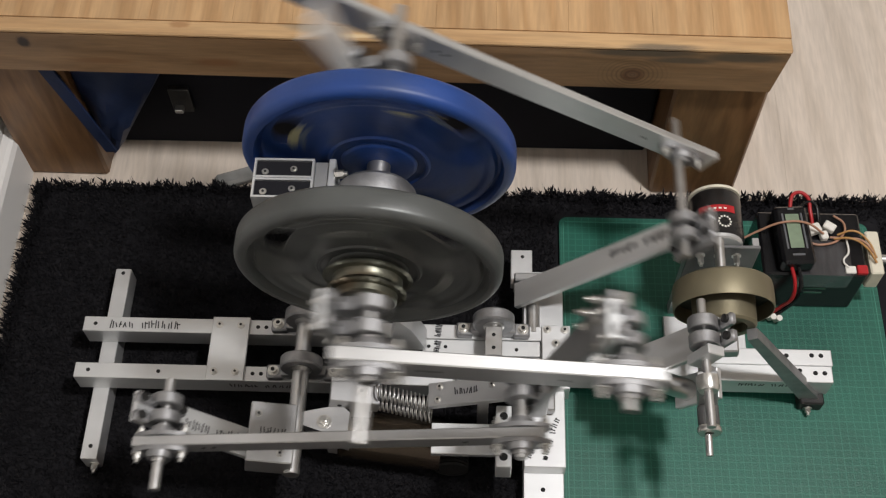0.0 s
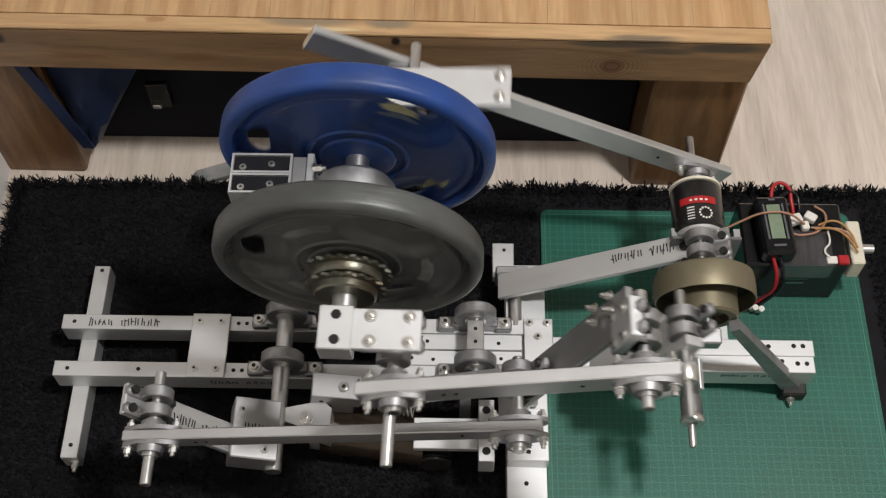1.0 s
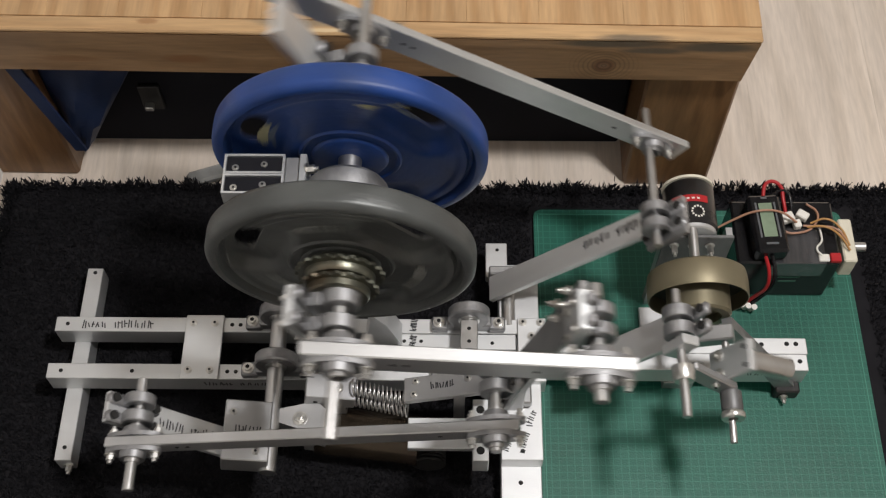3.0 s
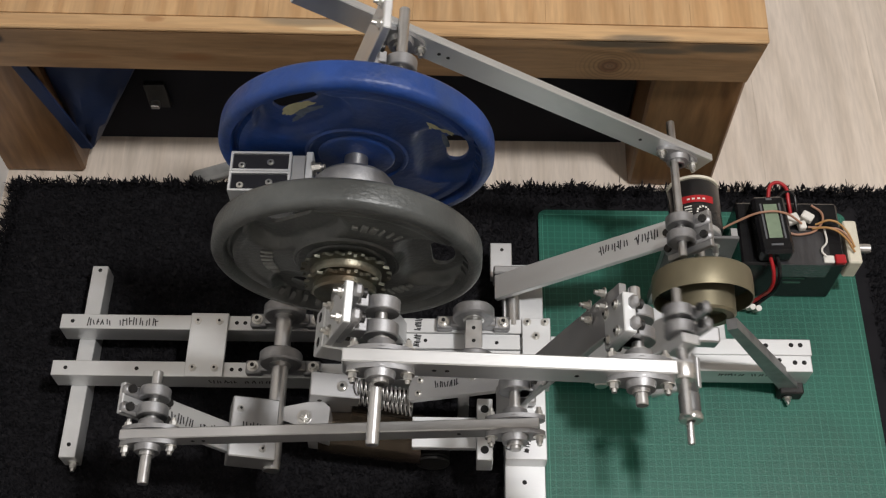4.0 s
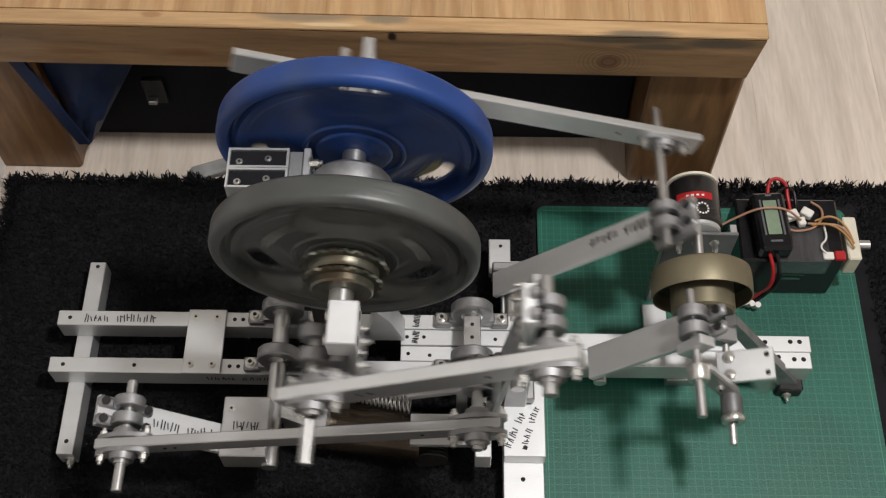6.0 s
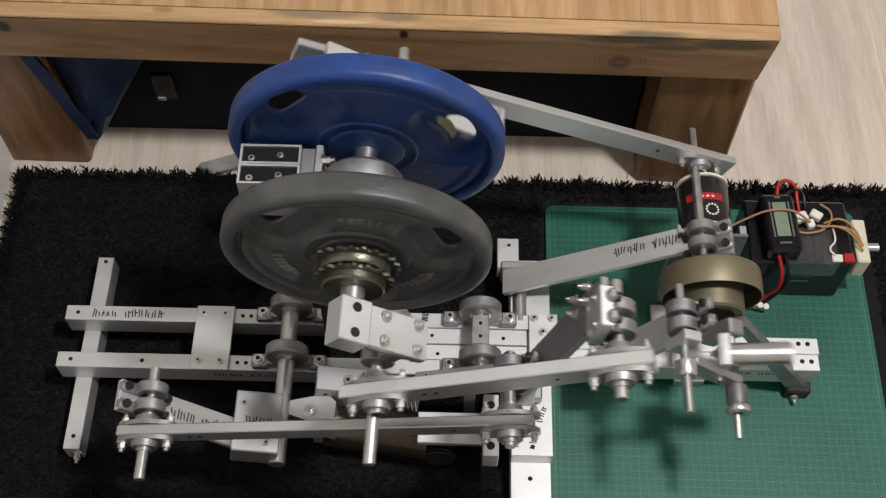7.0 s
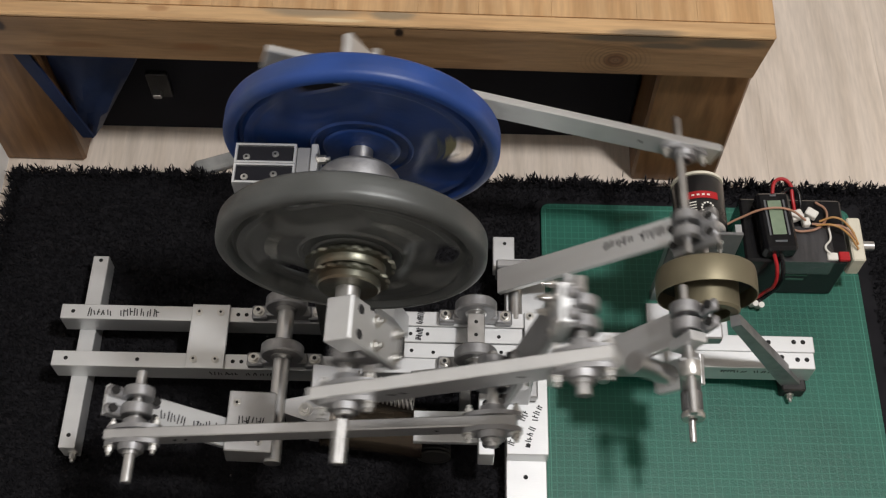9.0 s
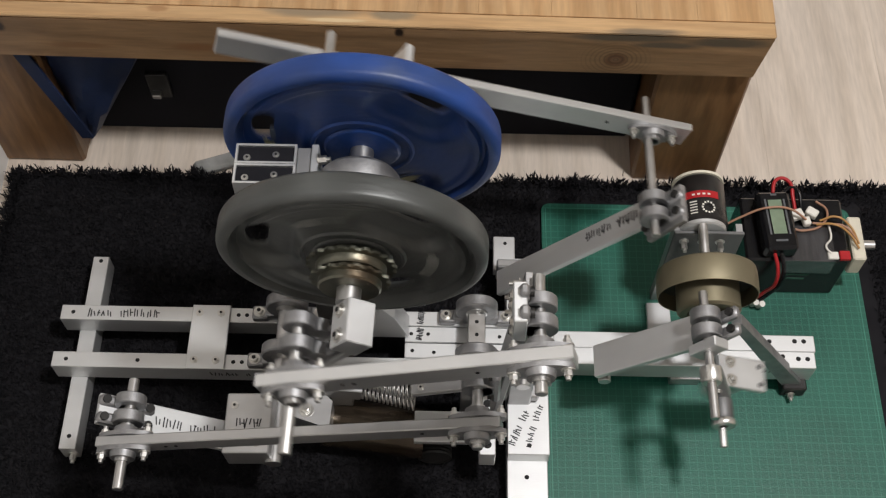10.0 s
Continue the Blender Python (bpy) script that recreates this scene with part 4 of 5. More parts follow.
def pin(parent, x, z, y0, y1, r=0.006, name="pin"):
    bm = bm_new()
    lathe(bm, [(0.0002, y0), (r - 0.0008, y0), (r, y0 + 0.0008), (r, y1 - 0.0008), (r - 0.0008, y1), (0.0002, y1)], 20, (x, 0, z))
    return part(name, bm, STEEL, parent, smooth=True)


# ---- the spinning pair of weight plates with axle, sprockets and both cranks ----
GRIPS = (81, 201, 321)        # degrees of the three grips on a plate


def step(x, a, b):
    """0 at a, 1 at b, smooth between."""
    f = min(1.0, max(0.0, (x - a) / (b - a)))
    return f * f * (3 - 2 * f)


def plate_face(r, deg, R, side):
    """How far a plate's face stands off its middle plane at radius r and an angle; side -1 is the front."""
    rim = R - 0.0125
    if r >= rim:
        over = max(0.0, (r - (R - 0.0095)) / 0.0095)
        return 0.0075 + 0.0080 * math.sqrt(max(0.0, 1 - over * over))
    f = 0.0098 if side < 0 else 0.0090
    f += 0.0022 * (step(r, R - 0.034, R - 0.0285) - step(r, R - 0.0225, R - 0.0195))   # lip of the web
    f -= 0.0030 * step(r, R - 0.0225, R - 0.0190)                                      # groove inside the rim
    f += 0.0022 * (step(r, 0.0495, 0.0510) - step(r, 0.0530, 0.0550))                  # ring round the hub
    f += 0.0080 * step(r, rim - 0.0035, rim)                                           # the rim's inner wall
    near = min(abs((deg - g + 180) % 360 - 180) for g in GRIPS)
    d = math.hypot((r - R + 0.046) / 0.0385, radians(near) * r / 0.060)
    s_ = (1 - step(d, 0.74, 1.0)) * (1 - step(r, rim - 0.004, rim))
    floor_ = 0.0020 - 0.0035 * step(r, R - 0.072, R - 0.050) if side < 0 else 0.0055
    return f * (1 - s_) + floor_ * s_


def weight_plate(parent, y, paint, R, label):
    """A tri-grip plate: flat-shouldered rim, lipped webs, three scooped grips with windows cut through, stepped hub."""
    radii = [0.041, 0.046, 0.049, 0.0502, 0.0510, 0.0530, 0.0542, 0.0550, 0.059, 0.063, 0.067, 0.071, 0.075, 0.079, 0.083, 0.087]
    radii += [R - 0.047 + 0.0025 * k for k in range(5)] + [R - 0.0345, R - 0.0325, R - 0.0305, R - 0.0285, R - 0.0260, R - 0.0242, R - 0.0225, R - 0.0210, R - 0.0195, R - 0.0180, R - 0.0165, R - 0.0150, R - 0.0136, R - 0.0125]
    radii += [R - 0.0110, R - 0.0095, R - 0.0080, R - 0.0064, R - 0.0046, R - 0.0028, R - 0.0014, R - 0.0004, R]
    n, k = 270, len(radii)
    wr, ww = 0.0120, 0.0260          # a window's half height and half width

    def window(r, deg):
        near = min(((deg - g + 180) % 360 - 180 for g in GRIPS), key=abs)
        u, v = (r - R + 0.0395) / wr, radians(near) * r / ww
        return (abs(u) ** 2.6 + abs(v) ** 2.6) ** (1 / 2.6), near
    cut = {}
    for i in range(n):
        for j in range(k - 1):
            cut[i, j] = window((radii[j] + radii[j + 1]) / 2, 360 * (i + 0.5) / n)[0] < 1
    bm = bm_new()
    grid = {}
    for side in (-1, 1):
        for i in range(n):
            for j in range(k):
                r, deg = radii[j], 360 * i / n
                around = {cut.get(((i - a) % n, j - b), False) for a in (0, 1) for b in (0, 1)}
                if len(around) == 2:
                    # a corner on a window's edge slides on to its smooth outline
                    q, near = window(r, deg)
                    deg += near / max(q, 0.5) - near
                    r = R - 0.0395 + (r - R + 0.0395) / max(q, 0.5)
                a = radians(deg)
                grid[side, i, j] = bm.verts.new((r * math.cos(a), y + side * plate_face(r, deg, R, side), r * math.sin(a)))
    for i in range(n):
        m = (i + 1) % n
        for j in range(k - 1):
            if not cut[i, j]:
                bm.faces.new((grid[-1, i, j], grid[-1, i, j + 1], grid[-1, m, j + 1], grid[-1, m, j]))
                bm.faces.new((grid[1, i, j], grid[1, m, j], grid[1, m, j + 1], grid[1, i, j + 1]))
                continue
            for di, dj, p, q in ((-1, 0, (i, j), (i, j + 1)), (1, 0, (m, j), (m, j + 1)), (0, -1, (i, j), (m, j)), (0, 1, (i, j + 1), (m, j + 1))):
                if not cut.get(((i + di) % n, j + dj), False):
                    bm.faces.new((grid[(-1, *p)], grid[(-1, *q)], grid[(1, *q)], grid[(1, *p)]))
        for j in (0, k - 1):
            bm.faces.new((grid[-1, i, j], grid[-1, m, j], grid[1, m, j], grid[1, i, j]))
    ob = part("weight_plate", bm, paint, parent, label, smooth=True)
    bm = bm_new()
    lathe(bm, [(0.010, y - 0.0132), (0.037, y - 0.0132), (0.0392, y - 0.0125), (0.0408, y - 0.0105), (0.0408, y + 0.0110), (0.0385, y + 0.0140), (0.010, y + 0.0140)], 72)
    part("hub", bm, paint, ob, smooth=True)
    for g in GRIPS:
        for q in range(7):
            # finger ribs on the rim's inner wall
            bm = bm_new()
            lathe(bm, [(R - 0.0200, y - 0.0040), (R - 0.0150, y - 0.0090), (R - 0.0122, y - 0.0140), (R - 0.0122, y + 0.004), (R - 0.0196, y + 0.004)], 3, (0, 0, 0), g - 22.2 + 7 * q, g - 19.8 + 7 * q)
            part("finger_rib", bm, paint, ob)
    return ob


def sprocket(parent, y, r, teeth, width, material, label=""):
    bm = bm_new()
    n = teeth * 4
    pts = []
    for i in range(n):
        a = 2 * math.pi * i / n
        rr = r if i % 4 in (1, 2) else r - 0.0045
        pts.append((rr * math.cos(a), rr * math.sin(a)))
    prism(bm, pts, y - width / 2, y + width / 2)
    return part("sprocket", bm, material, parent, label)


wheels = thing("flywheel_rotor", "blue and grey weight plates turning on one cranked axle", "flywheel")
bm = bm_new()
cyl(bm, (0, 0.5305, 0), (0, 0.812, 0), 0.0125, seg=28)
part("axle", bm, STEEL, wheels, smooth=True)
grey = weight_plate(wheels, 0.593, GREYP, 0.137, "grey hammered weight plate with three grips")
# raised lettering too worn to read: short raised bars on each web
for s in range(3):
    for k, (w, tall) in enumerate(((0.0030, 0.013), (0.0030, 0.013), (0.0030, 0.013), (0.0070, 0.013), (0.0065, 0.013), (0.0060, 0.008))):
        bm = bm_new()
        a = 141 + 120 * s - 15 + 6.4 * k
        am = radians(a)
        box(bm, (0, 0, 0), (tall, 0.0030, w), 0.0009, m=Matrix.Translation((0.081 * math.cos(am), 0.5825, 0.081 * math.sin(am))) @ pose(0, 0, 0, 0, -a, 0))
        part("raised_mark", bm, GREYWORN, grey, "raised mark worn to bare metal")
blue = weight_plate(wheels, 0.717, BLUE, 0.1455, "blue painted weight plate with chipped paint")
# bare patches where the paint has come off, lying on the scooped grips
rnd = random.Random(3)
for ca, cr, wa, wr, tone, label in ((-12, 0.1030, 13, 0.0060, CHIP, "bare patch of yellowish primer"), (-31, 0.0955, 8, 0.0030, SCUFF, "pale scuffed paint"), (86, 0.0930, 13, 0.0055, CHIP, "bare patch of yellowish primer"), (80, 0.0850, 12, 0.0032, SCUFF, "pale scuffed paint"), (92, 0.0810, 7, 0.0022, SCUFF, "pale scuffed paint")):
    bm = bm_new()
    rings = [[], []]
    for i in range(26):
        a = 2 * math.pi * i / 26
        k = rnd.uniform(0.84, 1.12) + 0.12 * math.sin(3 * a + ca)
        for q, f in enumerate((0.5, 1.0)):
            rr, dd = cr + wr * k * f * math.sin(a), ca + wa * k * f * math.cos(a)
            rings[q].append(bm.verts.new((rr * math.cos(radians(dd)), 0.717 - plate_face(rr, dd, 0.1455, -1) - 0.0006, rr * math.sin(radians(dd)))))
    bm.faces.new(rings[0])
    for i in range(26):
        m = (i + 1) % 26
        bm.faces.new((rings[0][i], rings[0][m], rings[1][m], rings[1][i]))
    r_ = bmesh.ops.extrude_face_region(bm, geom=bm.faces[:])
    bmesh.ops.translate(bm, verts=[v for v in r_["geom"] if isinstance(v, bmesh.types.BMVert)], vec=(0, 0.0012, 0))
    part("bare_patch", bm, tone, blue, label)
# hub, sprockets and spacers in front of the grey plate
bm = bm_new()
lathe(bm, [(0.0126, 0.562), (0.034, 0.562), (0.036, 0.565), (0.036, 0.576), (0.034, 0.580), (0.0126, 0.580)], 48)
part("hub_spacer", bm, BRONZE, wheels, "greasy steel hub spacer", smooth=True)
sprocket(wheels, 0.572, 0.046, 22, 0.003, BRONZE, "worn steel sprocket with fine teeth")
sprocket(wheels, 0.556, 0.041, 18, 0.003, BRONZE, "rust-stained steel sprocket")
bm = bm_new()
lathe(bm, [(0.0126, 0.546), (0.030, 0.546), (0.032, 0.548), (0.032, 0.560), (0.030, 0.562), (0.0126, 0.562)], 40)
part("hub_spacer", bm, BRONZE, wheels, smooth=True)


def crank(parent, y0, y1, turn, face, length, tail, name):
    """A crank: an end block with two holes, a long plate, and two clamps that hold the pin. turn: degrees from the pin's direction to the arm's."""
    arm = new(name)
    arm.empty_display_size = 0.02
    arm.parent = parent
    ym, w = (y0 + y1) / 2, y1 - y0
    m = pose(0, 0, 0, 0, -turn, 0)
    off = 0.014 * face
    px_, pz_ = CRANK * math.cos(radians(-turn)), CRANK * math.sin(radians(-turn))
    bm = bm_new()
    box(bm, ((length + tail) / 2, ym, off), (length - tail, w * 0.92, 0.008), 0.001)
    pl = part("crank_plate", bm, ALU, arm)
    bm = bm_new()
    box(bm, (-0.004, ym, off * 0.25 + 0.002 * face), (0.034, w, 0.030), 0.0012)
    bk = part("crank_block", bm, ALU, arm)
    for o in (pl, bk):
        o.matrix_basis = m
    for dy in (-0.013, 0.013):
        hole(bk, (-0.004, ym + dy, (off * 0.25 + 0.002 * face) + 0.015 * face), (0, 0, face), 0.0052)
        bolt(bk, (-0.004, ym + dy, (off * 0.25 + 0.002 * face) - 0.015 * face), (0, 0, -face), 0.0052, 0.004, nut=False)
        for x in (0.030, length - 0.012):
            bolt(pl, (x, ym + dy, off + 0.004 * face), (0, 0, face), 0.0042, 0.005)
    for dy in (-0.0125, 0.0125):
        c = clamp_ring(arm, px_, pz_, ym + dy, 0.014, 90 * face if face > 0 else -90, reach=abs(off - pz_) - 0.0045)
        c.matrix_basis = m
    tp = pin(arm, px_, pz_, *((0.383, y1 - 0.004) if face > 0 and y0 < 0.6 else (y0 + 0.004, 0.870)))
    tp.matrix_basis = m
    return arm


crank(wheels, 0.484, 0.530, 28, 1, 0.080, 0.012, "front_crank")
crank(wheels, 0.758, 0.810, 30, 1, 0.160, -0.065, "back_crank")


# ---- bars with flange bearings ----
def link_bar(name, label, length, left, right, y, thick, tall, flanges, material, group=""):
    """A flat bar on edge between two pins, the first at its own origin; flanges: the y-ways on which bearings stand off."""
    t = thing(name, label, "link bar", group)
    bm = bm_new()
    box(bm, ((length + right - left) / 2, y, 0), (length + left + right, thick, tall), 0.0012)
    b_ = part("bar", bm, material, t)
    for x in (0.0, length):
        for s in flanges:
            flange_bearing(t, x, 0.0, y + s * thick / 2, s, 0)
    for k in range(3):
        hole(b_, (0.05 + 0.012 * k if k < 2 else length - 0.06, y - thick / 2, 0.0), (0, -1, 0), 0.0022)
    return t


top_bar = link_bar("front_link_bar", "bright aluminium link bar on edge with two flange bearings", L_TOP, 0.036, 0.033, 0.456, 0.014, 0.030, (-1, 1), ALU_BAR)
low_bar = link_bar("lower_link_bar", "long aluminium link bar on edge above the rug", L_LOW, 0.030, 0.026, 0.462, 0.012, 0.024, (-1, 1), ALU_MID)
back_bar = link_bar("back_link_bar", "long aluminium link bar behind the blue plate", L_BACK, 0.127, 0.046, 0.850, 0.010, 0.034, (-1,), ALU_BAR)


# ---- levers ----
def strip(parent, x0, x1, y, width, z, thick, material=ALU_DULL, name="arm"):
    bm = bm_new()
    box(bm, ((x0 + x1) / 2, y, z), (x1 - x0, width, thick), 0.001)
    return part(name, bm, material, parent)


lever = thing("front_lever", "tall aluminium lever in a shaded dull grey, with pin clamps and a white end plate", "lever")
# shade on the arm's up-left face is put into its duller grey
bm = bm_new()
box(bm, (0.170, 0.530, 0.0225), (0.286, 0.045, 0.008), 0.001, -5.6)
part("arm", bm, ALU_DULL, lever)
for dy in (0.008, 0.030):
    clamp_ring(lever, R_D, 0.0, 0.484 + dy, 0.013, 90, reach=0.019)
pin(lever, R_D, 0.0, 0.4217, 0.545, name="top_pin")
bm = bm_new()
box(bm, (R_D + 0.004, 0.504, 0.0190), (0.044, 0.042, 0.013), 0.001)
wp = part("end_plate", bm, ALU, lever, "bright sawn end plate")
for x in (-0.012, 0.010):
    for dy in (-0.014, 0.014):
        bolt(wp, (R_D + x, 0.504 + dy, 0.0255), (0, 0, 1), 0.0036, 0.003, nut=False)
for x in (0.255, 0.285):
    for dy in (0.002, 0.018):
        bolt(lever, (x, 0.535 + dy, 0.026 - 0.098 * (x - 0.185)), (0, 0, 1), 0.0040, 0.007)
ex, ez = R_E * math.cos(A_E), R_E * math.sin(A_E)
for dy in (0.508, 0.530):
    clamp_ring(lever, ex, ez, dy, 0.013, -90, reach=ez - 0.032)
pin(lever, ex, ez, 0.4359, 0.545, name="lower_pin")
pin(lever, 0, 0, 0.562, 0.605, 0.009, "pivot_shaft")
bm = bm_new()
box(bm, (SX, 0.585, 0.085), (0.03, 0.022, 0.125), 0.002)
box(bm, (SX, 0.602, 0.0655), (0.05, 0.05, 0.014), 0.002)
part("lever_post", bm, ALU_DULL, base)

left = thing("left_lever", "aluminium lever with two clamps on the steel cross shaft", "lever")
strip(left, 0.030, R_F + 0.032, 0.503, 0.036, 0.018, 0.008, ALU)
for dy in (0.4915, 0.5125):
    clamp_ring(left, R_F, 0.0, dy, 0.013, 90, reach=0.018)
pin(left, R_F, 0.0, 0.4085, 0.540, name="end_pin")
scribble(left, (R_F - 0.035, 0.495, 0.0138), (-1, 0, 0), (0, 1, 0), 0.085, 0.016, 9, 10)
bm = bm_new()
box(bm, (0.030, 0.515, 0.006), (0.056, 0.076, 0.040), 0.0015, 35.3)
sb = part("shaft_block", bm, ALU_MID, left, "white sawn aluminium shaft block")
sbm = Matrix.Translation((0.030, 0.515, 0.006)) @ pose(0, 0, 0, 0, -35.3, 0)
for x, y in ((0.018, 0.022), (0.018, -0.012), (-0.012, -0.026)):
    bolt(sb, sbm @ Vector((x, y, -0.020)), sbm.to_3x3() @ Vector((0, 0, -1)), 0.003, 0.002, nut=False, name="screw")
scribble(sb, sbm @ Vector((-0.018, 0.006, -0.0201)), sbm.to_3x3() @ Vector((1, 0, 0)), sbm.to_3x3() @ Vector((0, -1, 0)), 0.034, 0.014, 11, 4)
pin(left, 0, 0, 0.474, 0.720, 0.0106, "cross_shaft")

back = thing("back_lever", "long flat aluminium lever with a clamped steel rod", "lever")
bm = bm_new()
box(bm, (-0.142, 0.746, -0.020), (0.275, 0.036, 0.008), 0.001, m=Matrix.Translation((R_G, 0, 0)) @ pose(0, 0, 0, 0, 8, 0))
arm_b = part("arm", bm, ALU, back)
for dy in (0.722, 0.744):
    clamp_ring(back, R_G, 0.0, dy, 0.013, -90, reach=0.020)
bm = bm_new()
box(bm, (R_G, 0.733, -0.019), (0.062, 0.050, 0.008), 0.001)
bp_ = part("clamp_plate", bm, ALU_DULL, back)
pin(back, R_G, 0.0, 0.696, 0.893, 0.0052, "rod")
scribble(arm_b, Matrix.Translation((R_G, 0, 0)) @ pose(0, 0, 0, 0, 8, 0) @ Vector((-0.035, 0.757, -0.0158)), pose(0, 0, 0, 0, 8, 0) @ Vector((-1, 0, 0)), (0, -1, 0), 0.085, 0.017, 10, 10)
pin(back, 0, 0, 0.690, 0.765, 0.009, "pivot_shaft")
bm = bm_new()
box(bm, (KX - 0.004, 0.771, 0.050), (0.044, 0.012, 0.040), 0.002)
part("pivot_post", bm, ALU_DULL, base)

rocker = thing("output_rocker", "grey aluminium rocker arm with two pin clamps", "lever")
bm = bm_new()
box(bm, (-0.080, 0.604, -0.022), (0.170, 0.042, 0.008), 0.001, m=Matrix.Translation((R_H, 0, 0)) @ pose(0, 0, 0, 0, 14, 0))
arm_r = part("arm", bm, ALU, rocker)
for dy in (0.587, 0.608):
    clamp_ring(rocker, R_H, 0.0, dy, 0.015, -90, reach=0.022)
pin(rocker, R_H, 0.0, 0.484, 0.640, 0.0052, "rod")
bm = bm_new()
box(bm, (R_H, 0.569, 0.0), (0.040, 0.012, 0.022), 0.001)
part("link_plate", bm, ALU, rocker)
pin(rocker, 0, 0, 0.584, 0.624, 0.008, "pivot_shaft")

# ---- generator rotor: drum, small pulley, spinning crank ----
rotor = thing("generator_rotor", "gold anodised drum and spinning crank on the generator shaft", "drum")
bm = bm_new()
lathe(bm, [(0.007, 0.6750), (0.055, 0.6750), (0.0592, 0.6720), (0.0602, 0.6670), (0.0608, 0.6560), (0.0606, 0.6415), (0.0600, 0.6395), (0.0588, 0.6395), (0.0586, 0.6450), (0.0584, 0.6650), (0.007, 0.6650)], 72)
part("drum", bm, BRASS, rotor, "gold anodised aluminium drum", smooth=True)
bm = bm_new()
lathe(bm, [(0.0385, 0.6570), (0.0582, 0.6590), (0.0582, 0.6648), (0.0385, 0.6648)], 48)
part("web", bm, DARKSTEEL, rotor, "dark drum web")
bm = bm_new()
lathe(bm, [(0.007, 0.6648), (0.034, 0.6648), (0.038, 0.6620), (0.038, 0.6210), (0.035, 0.6180), (0.026, 0.6180), (0.026, 0.6290), (0.007, 0.6290)], 56)
part("inner_pulley", bm, BRASS, rotor, "gold anodised inner pulley", smooth=True)
pin(rotor, 0, 0, 0.585, 0.738, 0.0062, "shaft")
bm = bm_new()
box(bm, (0.012, 0.594, 0.0), (0.052, 0.020, 0.022), 0.002)
cr_ = part("crank_arm", bm, ALU_DULL, rotor)
pin(rotor, 0.027, 0.0, 0.462, 0.584, 0.0042, "crank_pin")
# a drilled plate with a round weight standing on its back, turned against the crank
PADDLE = pose(0, 0, 0, 0, -40, 0)
PX, PY, PZ = 0.043, 0.551, -0.004
bm = bm_new()
box(bm, (PX, PY, PZ), (0.066, 0.038, 0.008), 0.001, m=PADDLE)
sp_ = part("paddle_plate", bm, ALU, rotor, "bright aluminium plate with screws")
up_ = PADDLE.to_3x3() @ Vector((0, 0, 1))
for dy in (-0.011, 0.011):
    bolt(sp_, PADDLE @ Vector((PX - 0.018, PY + dy, PZ + 0.004)), up_, 0.0048, 0.004)
    hole(sp_, PADDLE @ Vector((PX + 0.025, PY + dy, PZ + 0.004)), up_, 0.0032)
bm = bm_new()
cyl(bm, PADDLE @ Vector((PX + 0.012, PY, PZ - 0.0041)), PADDLE @ Vector((PX + 0.012, PY, PZ - 0.074)), 0.0130, seg=28)
part("weight", bm, STEEL, rotor, "bright steel round weight", smooth=True)
bm = bm_new()
box(bm, (PX - 0.024, PY + 0.004, PZ - 0.012), (0.014, 0.030, 0.0158), 0.001, m=PADDLE)
part("bracket", bm, ALU_DULL, rotor)

bm = bm_new()
lathe(bm, [(0.0053, 0.526), (0.0105, 0.526), (0.0125, 0.530), (0.0125, 0.5435), (0.0053, 0.5435)], 24, (R_H, 0, 0))
part("collar", bm, BOLT, rocker, "bright steel collar", smooth=True)

conrod = thing("connecting_link", "slanted grey aluminium link between rocker rod and crank pin", "link")
bm = bm_new()
box(bm, (0.042, 0.5455, 0.0), (0.082, 0.010, 0.024), 0.002)
cl_ = part("link_plate", bm, ALU_DULL, conrod)
bolt(cl_, (0.030, 0.5405, 0.0), (0, -1, 0), 0.0036, 0.003, nut=False, name="screw")
bm = bm_new()
lathe(bm, [(0.0052, 0.516), (0.0105, 0.516), (0.0125, 0.520), (0.0125, 0.5403), (0.0052, 0.5403)], 24)
part("bearing_sleeve", bm, ALU_GREY, conrod, "dull grey bearing sleeve", smooth=True)
bm = bm_new()
lathe(bm, [(0.0052, 0.508), (0.0130, 0.508), (0.0140, 0.510), (0.0140, 0.514), (0.0130, 0.5158), (0.0052, 0.5158)], 24)
part("collar", bm, BOLT, conrod, "bright steel collar", smooth=True)


# ---- what moves ----
def crank_angle():
    """Degrees of the wheels' crank, every tenth of a second."""
    a = [77, 172, 267, 326, 350, 364, 400, 462, 552, 639, 694, 712, 717, 720, 727, 742, 768, 823, 900, 986, 1044, 1065, 1066, 1040, 948, 857, 786, 752]
    b = [745, 765, 800, 860, 929, 994, 1028, 1032, 1009, 946]
    c = [874, 799, 762, 767, 801, 871, 955, 1018, 1054, 1047, 1005, 917, 850, 793, 770, 781, 825, 884, 973, 1020]
    d = [1030, 1011, 962, 900, 850, 810, 797, 825, 880, 951]
    e = [1012, 1033, 1018, 991, 920, 862, 802, 793, 825, 864, 917, 992, 1022, 1024, 988, 915, 866, 812, 799, 819, 869, 921, 990, 1022, 1017, 973, 915, 861, 818, 811, 831, 881, 929]
    return a + b + c + d + e


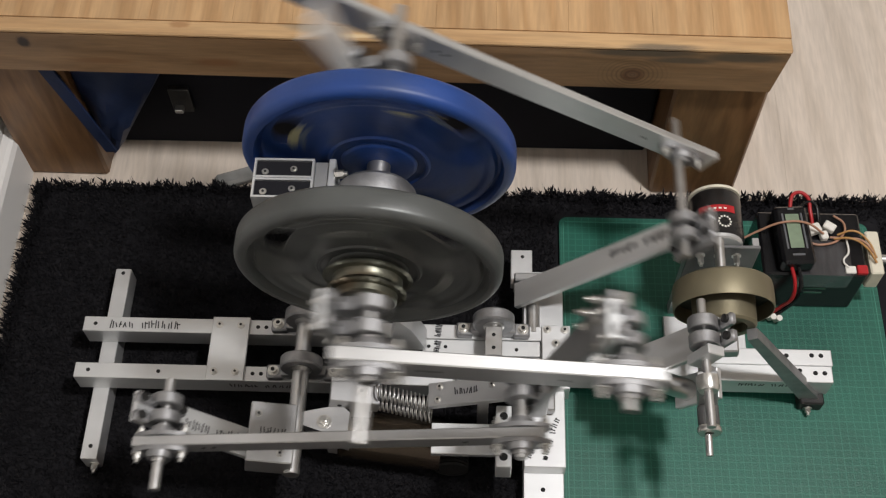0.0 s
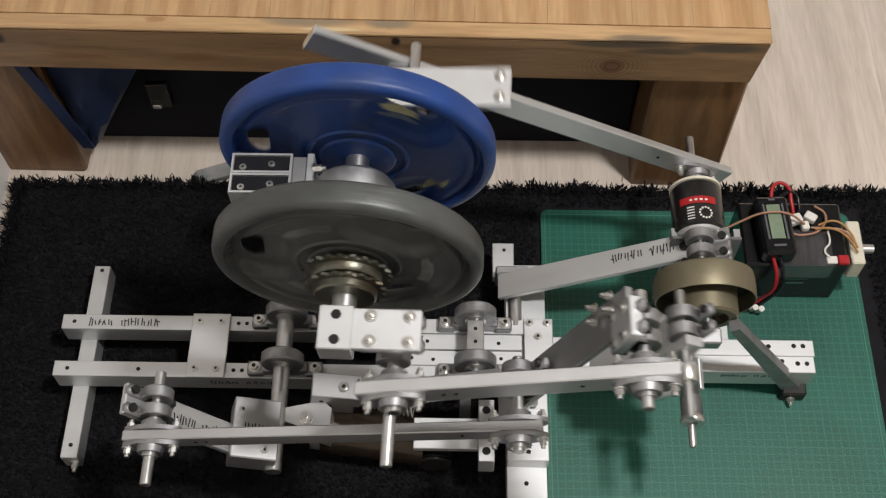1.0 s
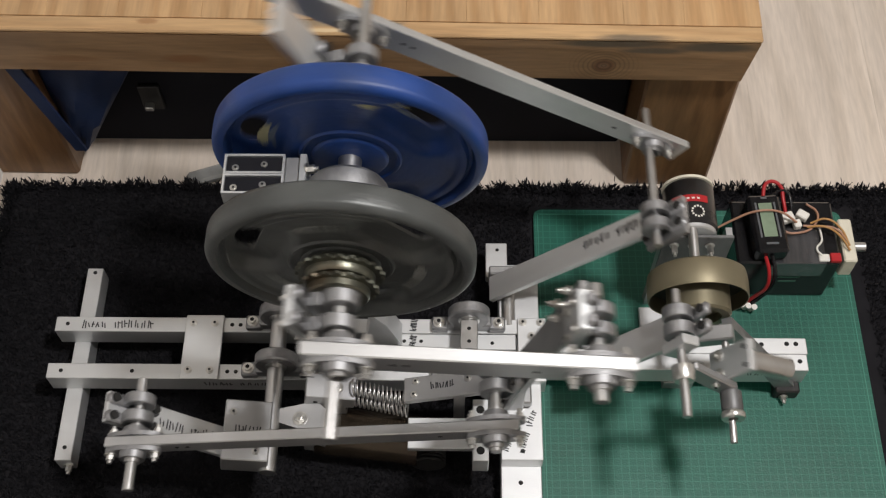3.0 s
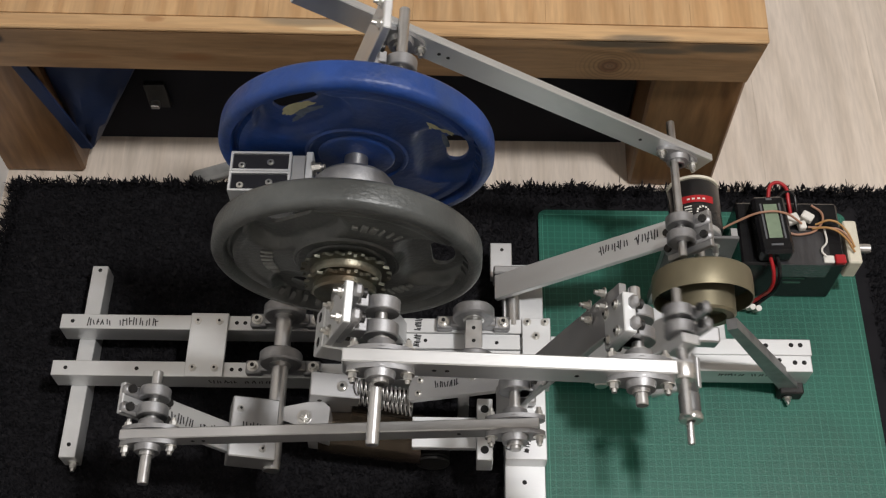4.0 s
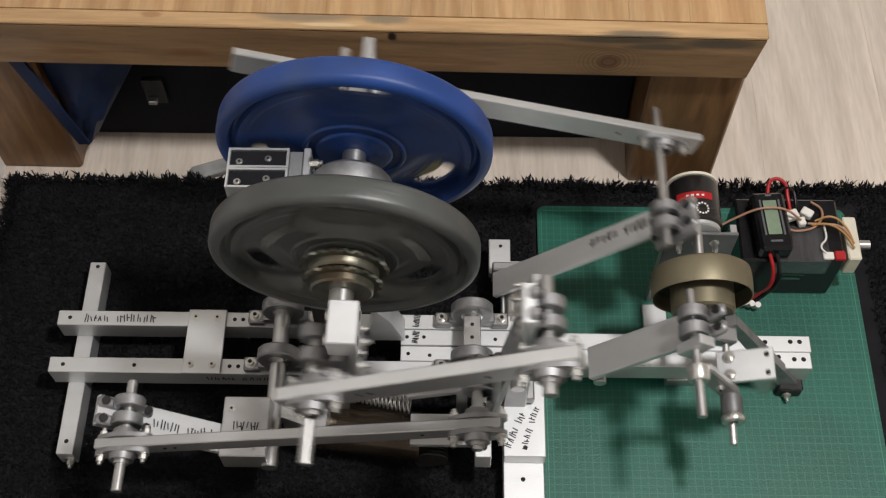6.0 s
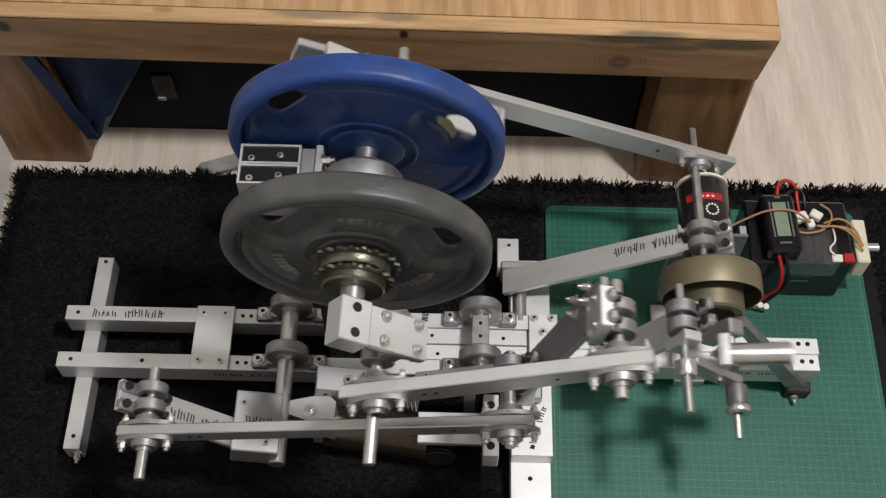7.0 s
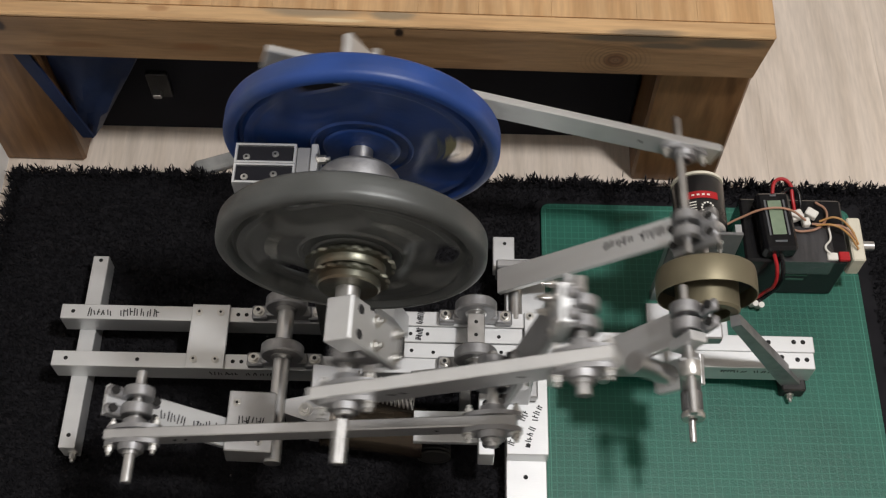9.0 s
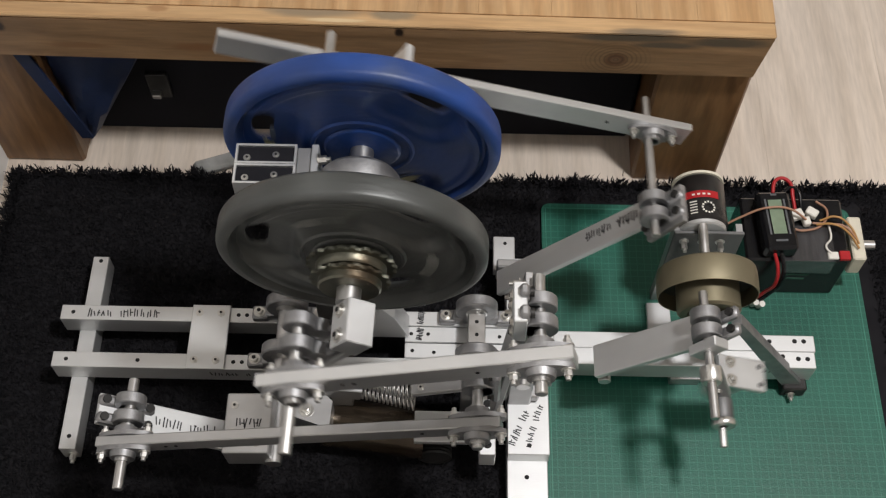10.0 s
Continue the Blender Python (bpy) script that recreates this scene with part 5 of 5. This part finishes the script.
def drum_angle():
    """Degrees of the generator's crank, every tenth of a second; it turns clockwise but for a short check."""
    a = [190, 186, 182, 178, 165, 130, 70, 10, -30, -95, -180, -265, -335, -330, -325, -345, -375, -430, -490, -400, -330, -240, -165, -100, -85, -95, -140, -180]
    b = [-230, -285, -340, -395, -445, -500, -555, -610, -660, -710]
    c = [-760, -825, -905, -990, -1075, -1115, -1180, -1260, -1320, -1378, -1440, -1475, -1540, -1620, -1688, -1755, -1800, -1845, -1910, -1985]
    d = [-2050, -2115, -2180, -2245, -2310, -2375, -2440, -2505, -2570, -2638]
    e = [-2705, -2760, -2822, -2860, -2885, -2945, -3030, -3125, -3210, -3262, -3350, -3425, -3472, -3512, -3560, -3605, -3670, -3765, -3830, -3915, -3965, -4045, -4135, -4195, -4275, -4315, -4370, -4480, -4535, -4595, -4650, -4690, -4745]
    return a + b + c + d + e


def smooth_at(v, t):
    """The value at t seconds on a smooth curve through values a tenth of a second apart."""
    x = t * 10
    i = min(int(x), len(v) - 2)
    f = x - i
    p0, p1, p2, p3 = v[max(i - 1, 0)], v[i], v[i + 1], v[min(i + 2, len(v) - 1)]
    m1, m2 = (p2 - p0) / 2, (p3 - p1) / 2
    return (2 * f ** 3 - 3 * f ** 2 + 1) * p1 + (f ** 3 - 2 * f ** 2 + f) * m1 + (3 * f ** 2 - 2 * f ** 3) * p2 + (f ** 3 - f ** 2) * m2


def motions():
    ca, da = crank_angle(), drum_angle()
    # twice each tenth, on whole video frames at 30 a second
    times = sorted({k / 10 for k in range(101)} | {(3 * k + 1.5) / 30 for k in range(100)})
    times = [round(t * 30) / 30 for t in times]
    times = sorted(set(times))
    rows = {k: [] for k in ("wheels", "top", "low", "back_bar", "lever", "left", "back", "rocker", "rotor", "rod")}
    axle = Matrix.Translation((-0.0925, 0.593, 0.4215)) @ pose(0, 0, 0, 0, 0, -1.95) @ pose(0, 0, 0, 4.4, 0, 0)
    for t in times:
        phi, dr = smooth_at(ca, t), smooth_at(da, t)
        j = linkage(phi)
        tip, swing = rocker_tip(dr)

        def at(p, deg):
            return pose(p[0], 0, p[1], 0, -deg, 0)
        rows["wheels"].append((t, axle @ pose(0, 0, 0, 0, -phi, 0) @ Matrix.Translation((0, -0.593, 0))))
        rows["top"].append((t, at(j["t"], lean(j["t"], j["d"]))))
        rows["low"].append((t, at(j["f"], lean(j["f"], j["e"]))))
        kp = (j["t"][0] + 0.006, j["t"][1] - 0.002)
        rows["back_bar"].append((t, at(kp, lean(kp, j["g"]))))
        rows["lever"].append((t, at((SX, SZ), j["lever"])))
        rows["left"].append((t, pose(AX, 0, AZ, 0, -lean((AX, AZ), j["f"]), 0)))
        rows["back"].append((t, at((KX, KZ), lean((KX, KZ), j["g"]))))
        rows["rocker"].append((t, at((HX, HZ), swing)))
        rows["rotor"].append((t, Matrix.Translation((GX, 0.581, GZ)) @ pose(0, 0, 0, 6, 0, 0) @ pose(0, 0, 0, 0, -dr, 0) @ Matrix.Translation((0, -0.56, 0))))
        m = (GX + 0.027 * math.cos(radians(dr)), GZ + 0.027 * math.sin(radians(dr)))
        rows["rod"].append((t, at(m, lean(m, tip))))
    for ob, k in ((wheels, "wheels"), (top_bar, "top"), (low_bar, "low"), (back_bar, "back_bar"), (lever, "lever"), (left, "left"), (back, "back"), (rocker, "rocker"), (rotor, "rotor"), (conrod, "rod")):
        walk(ob, rows[k])


motions()
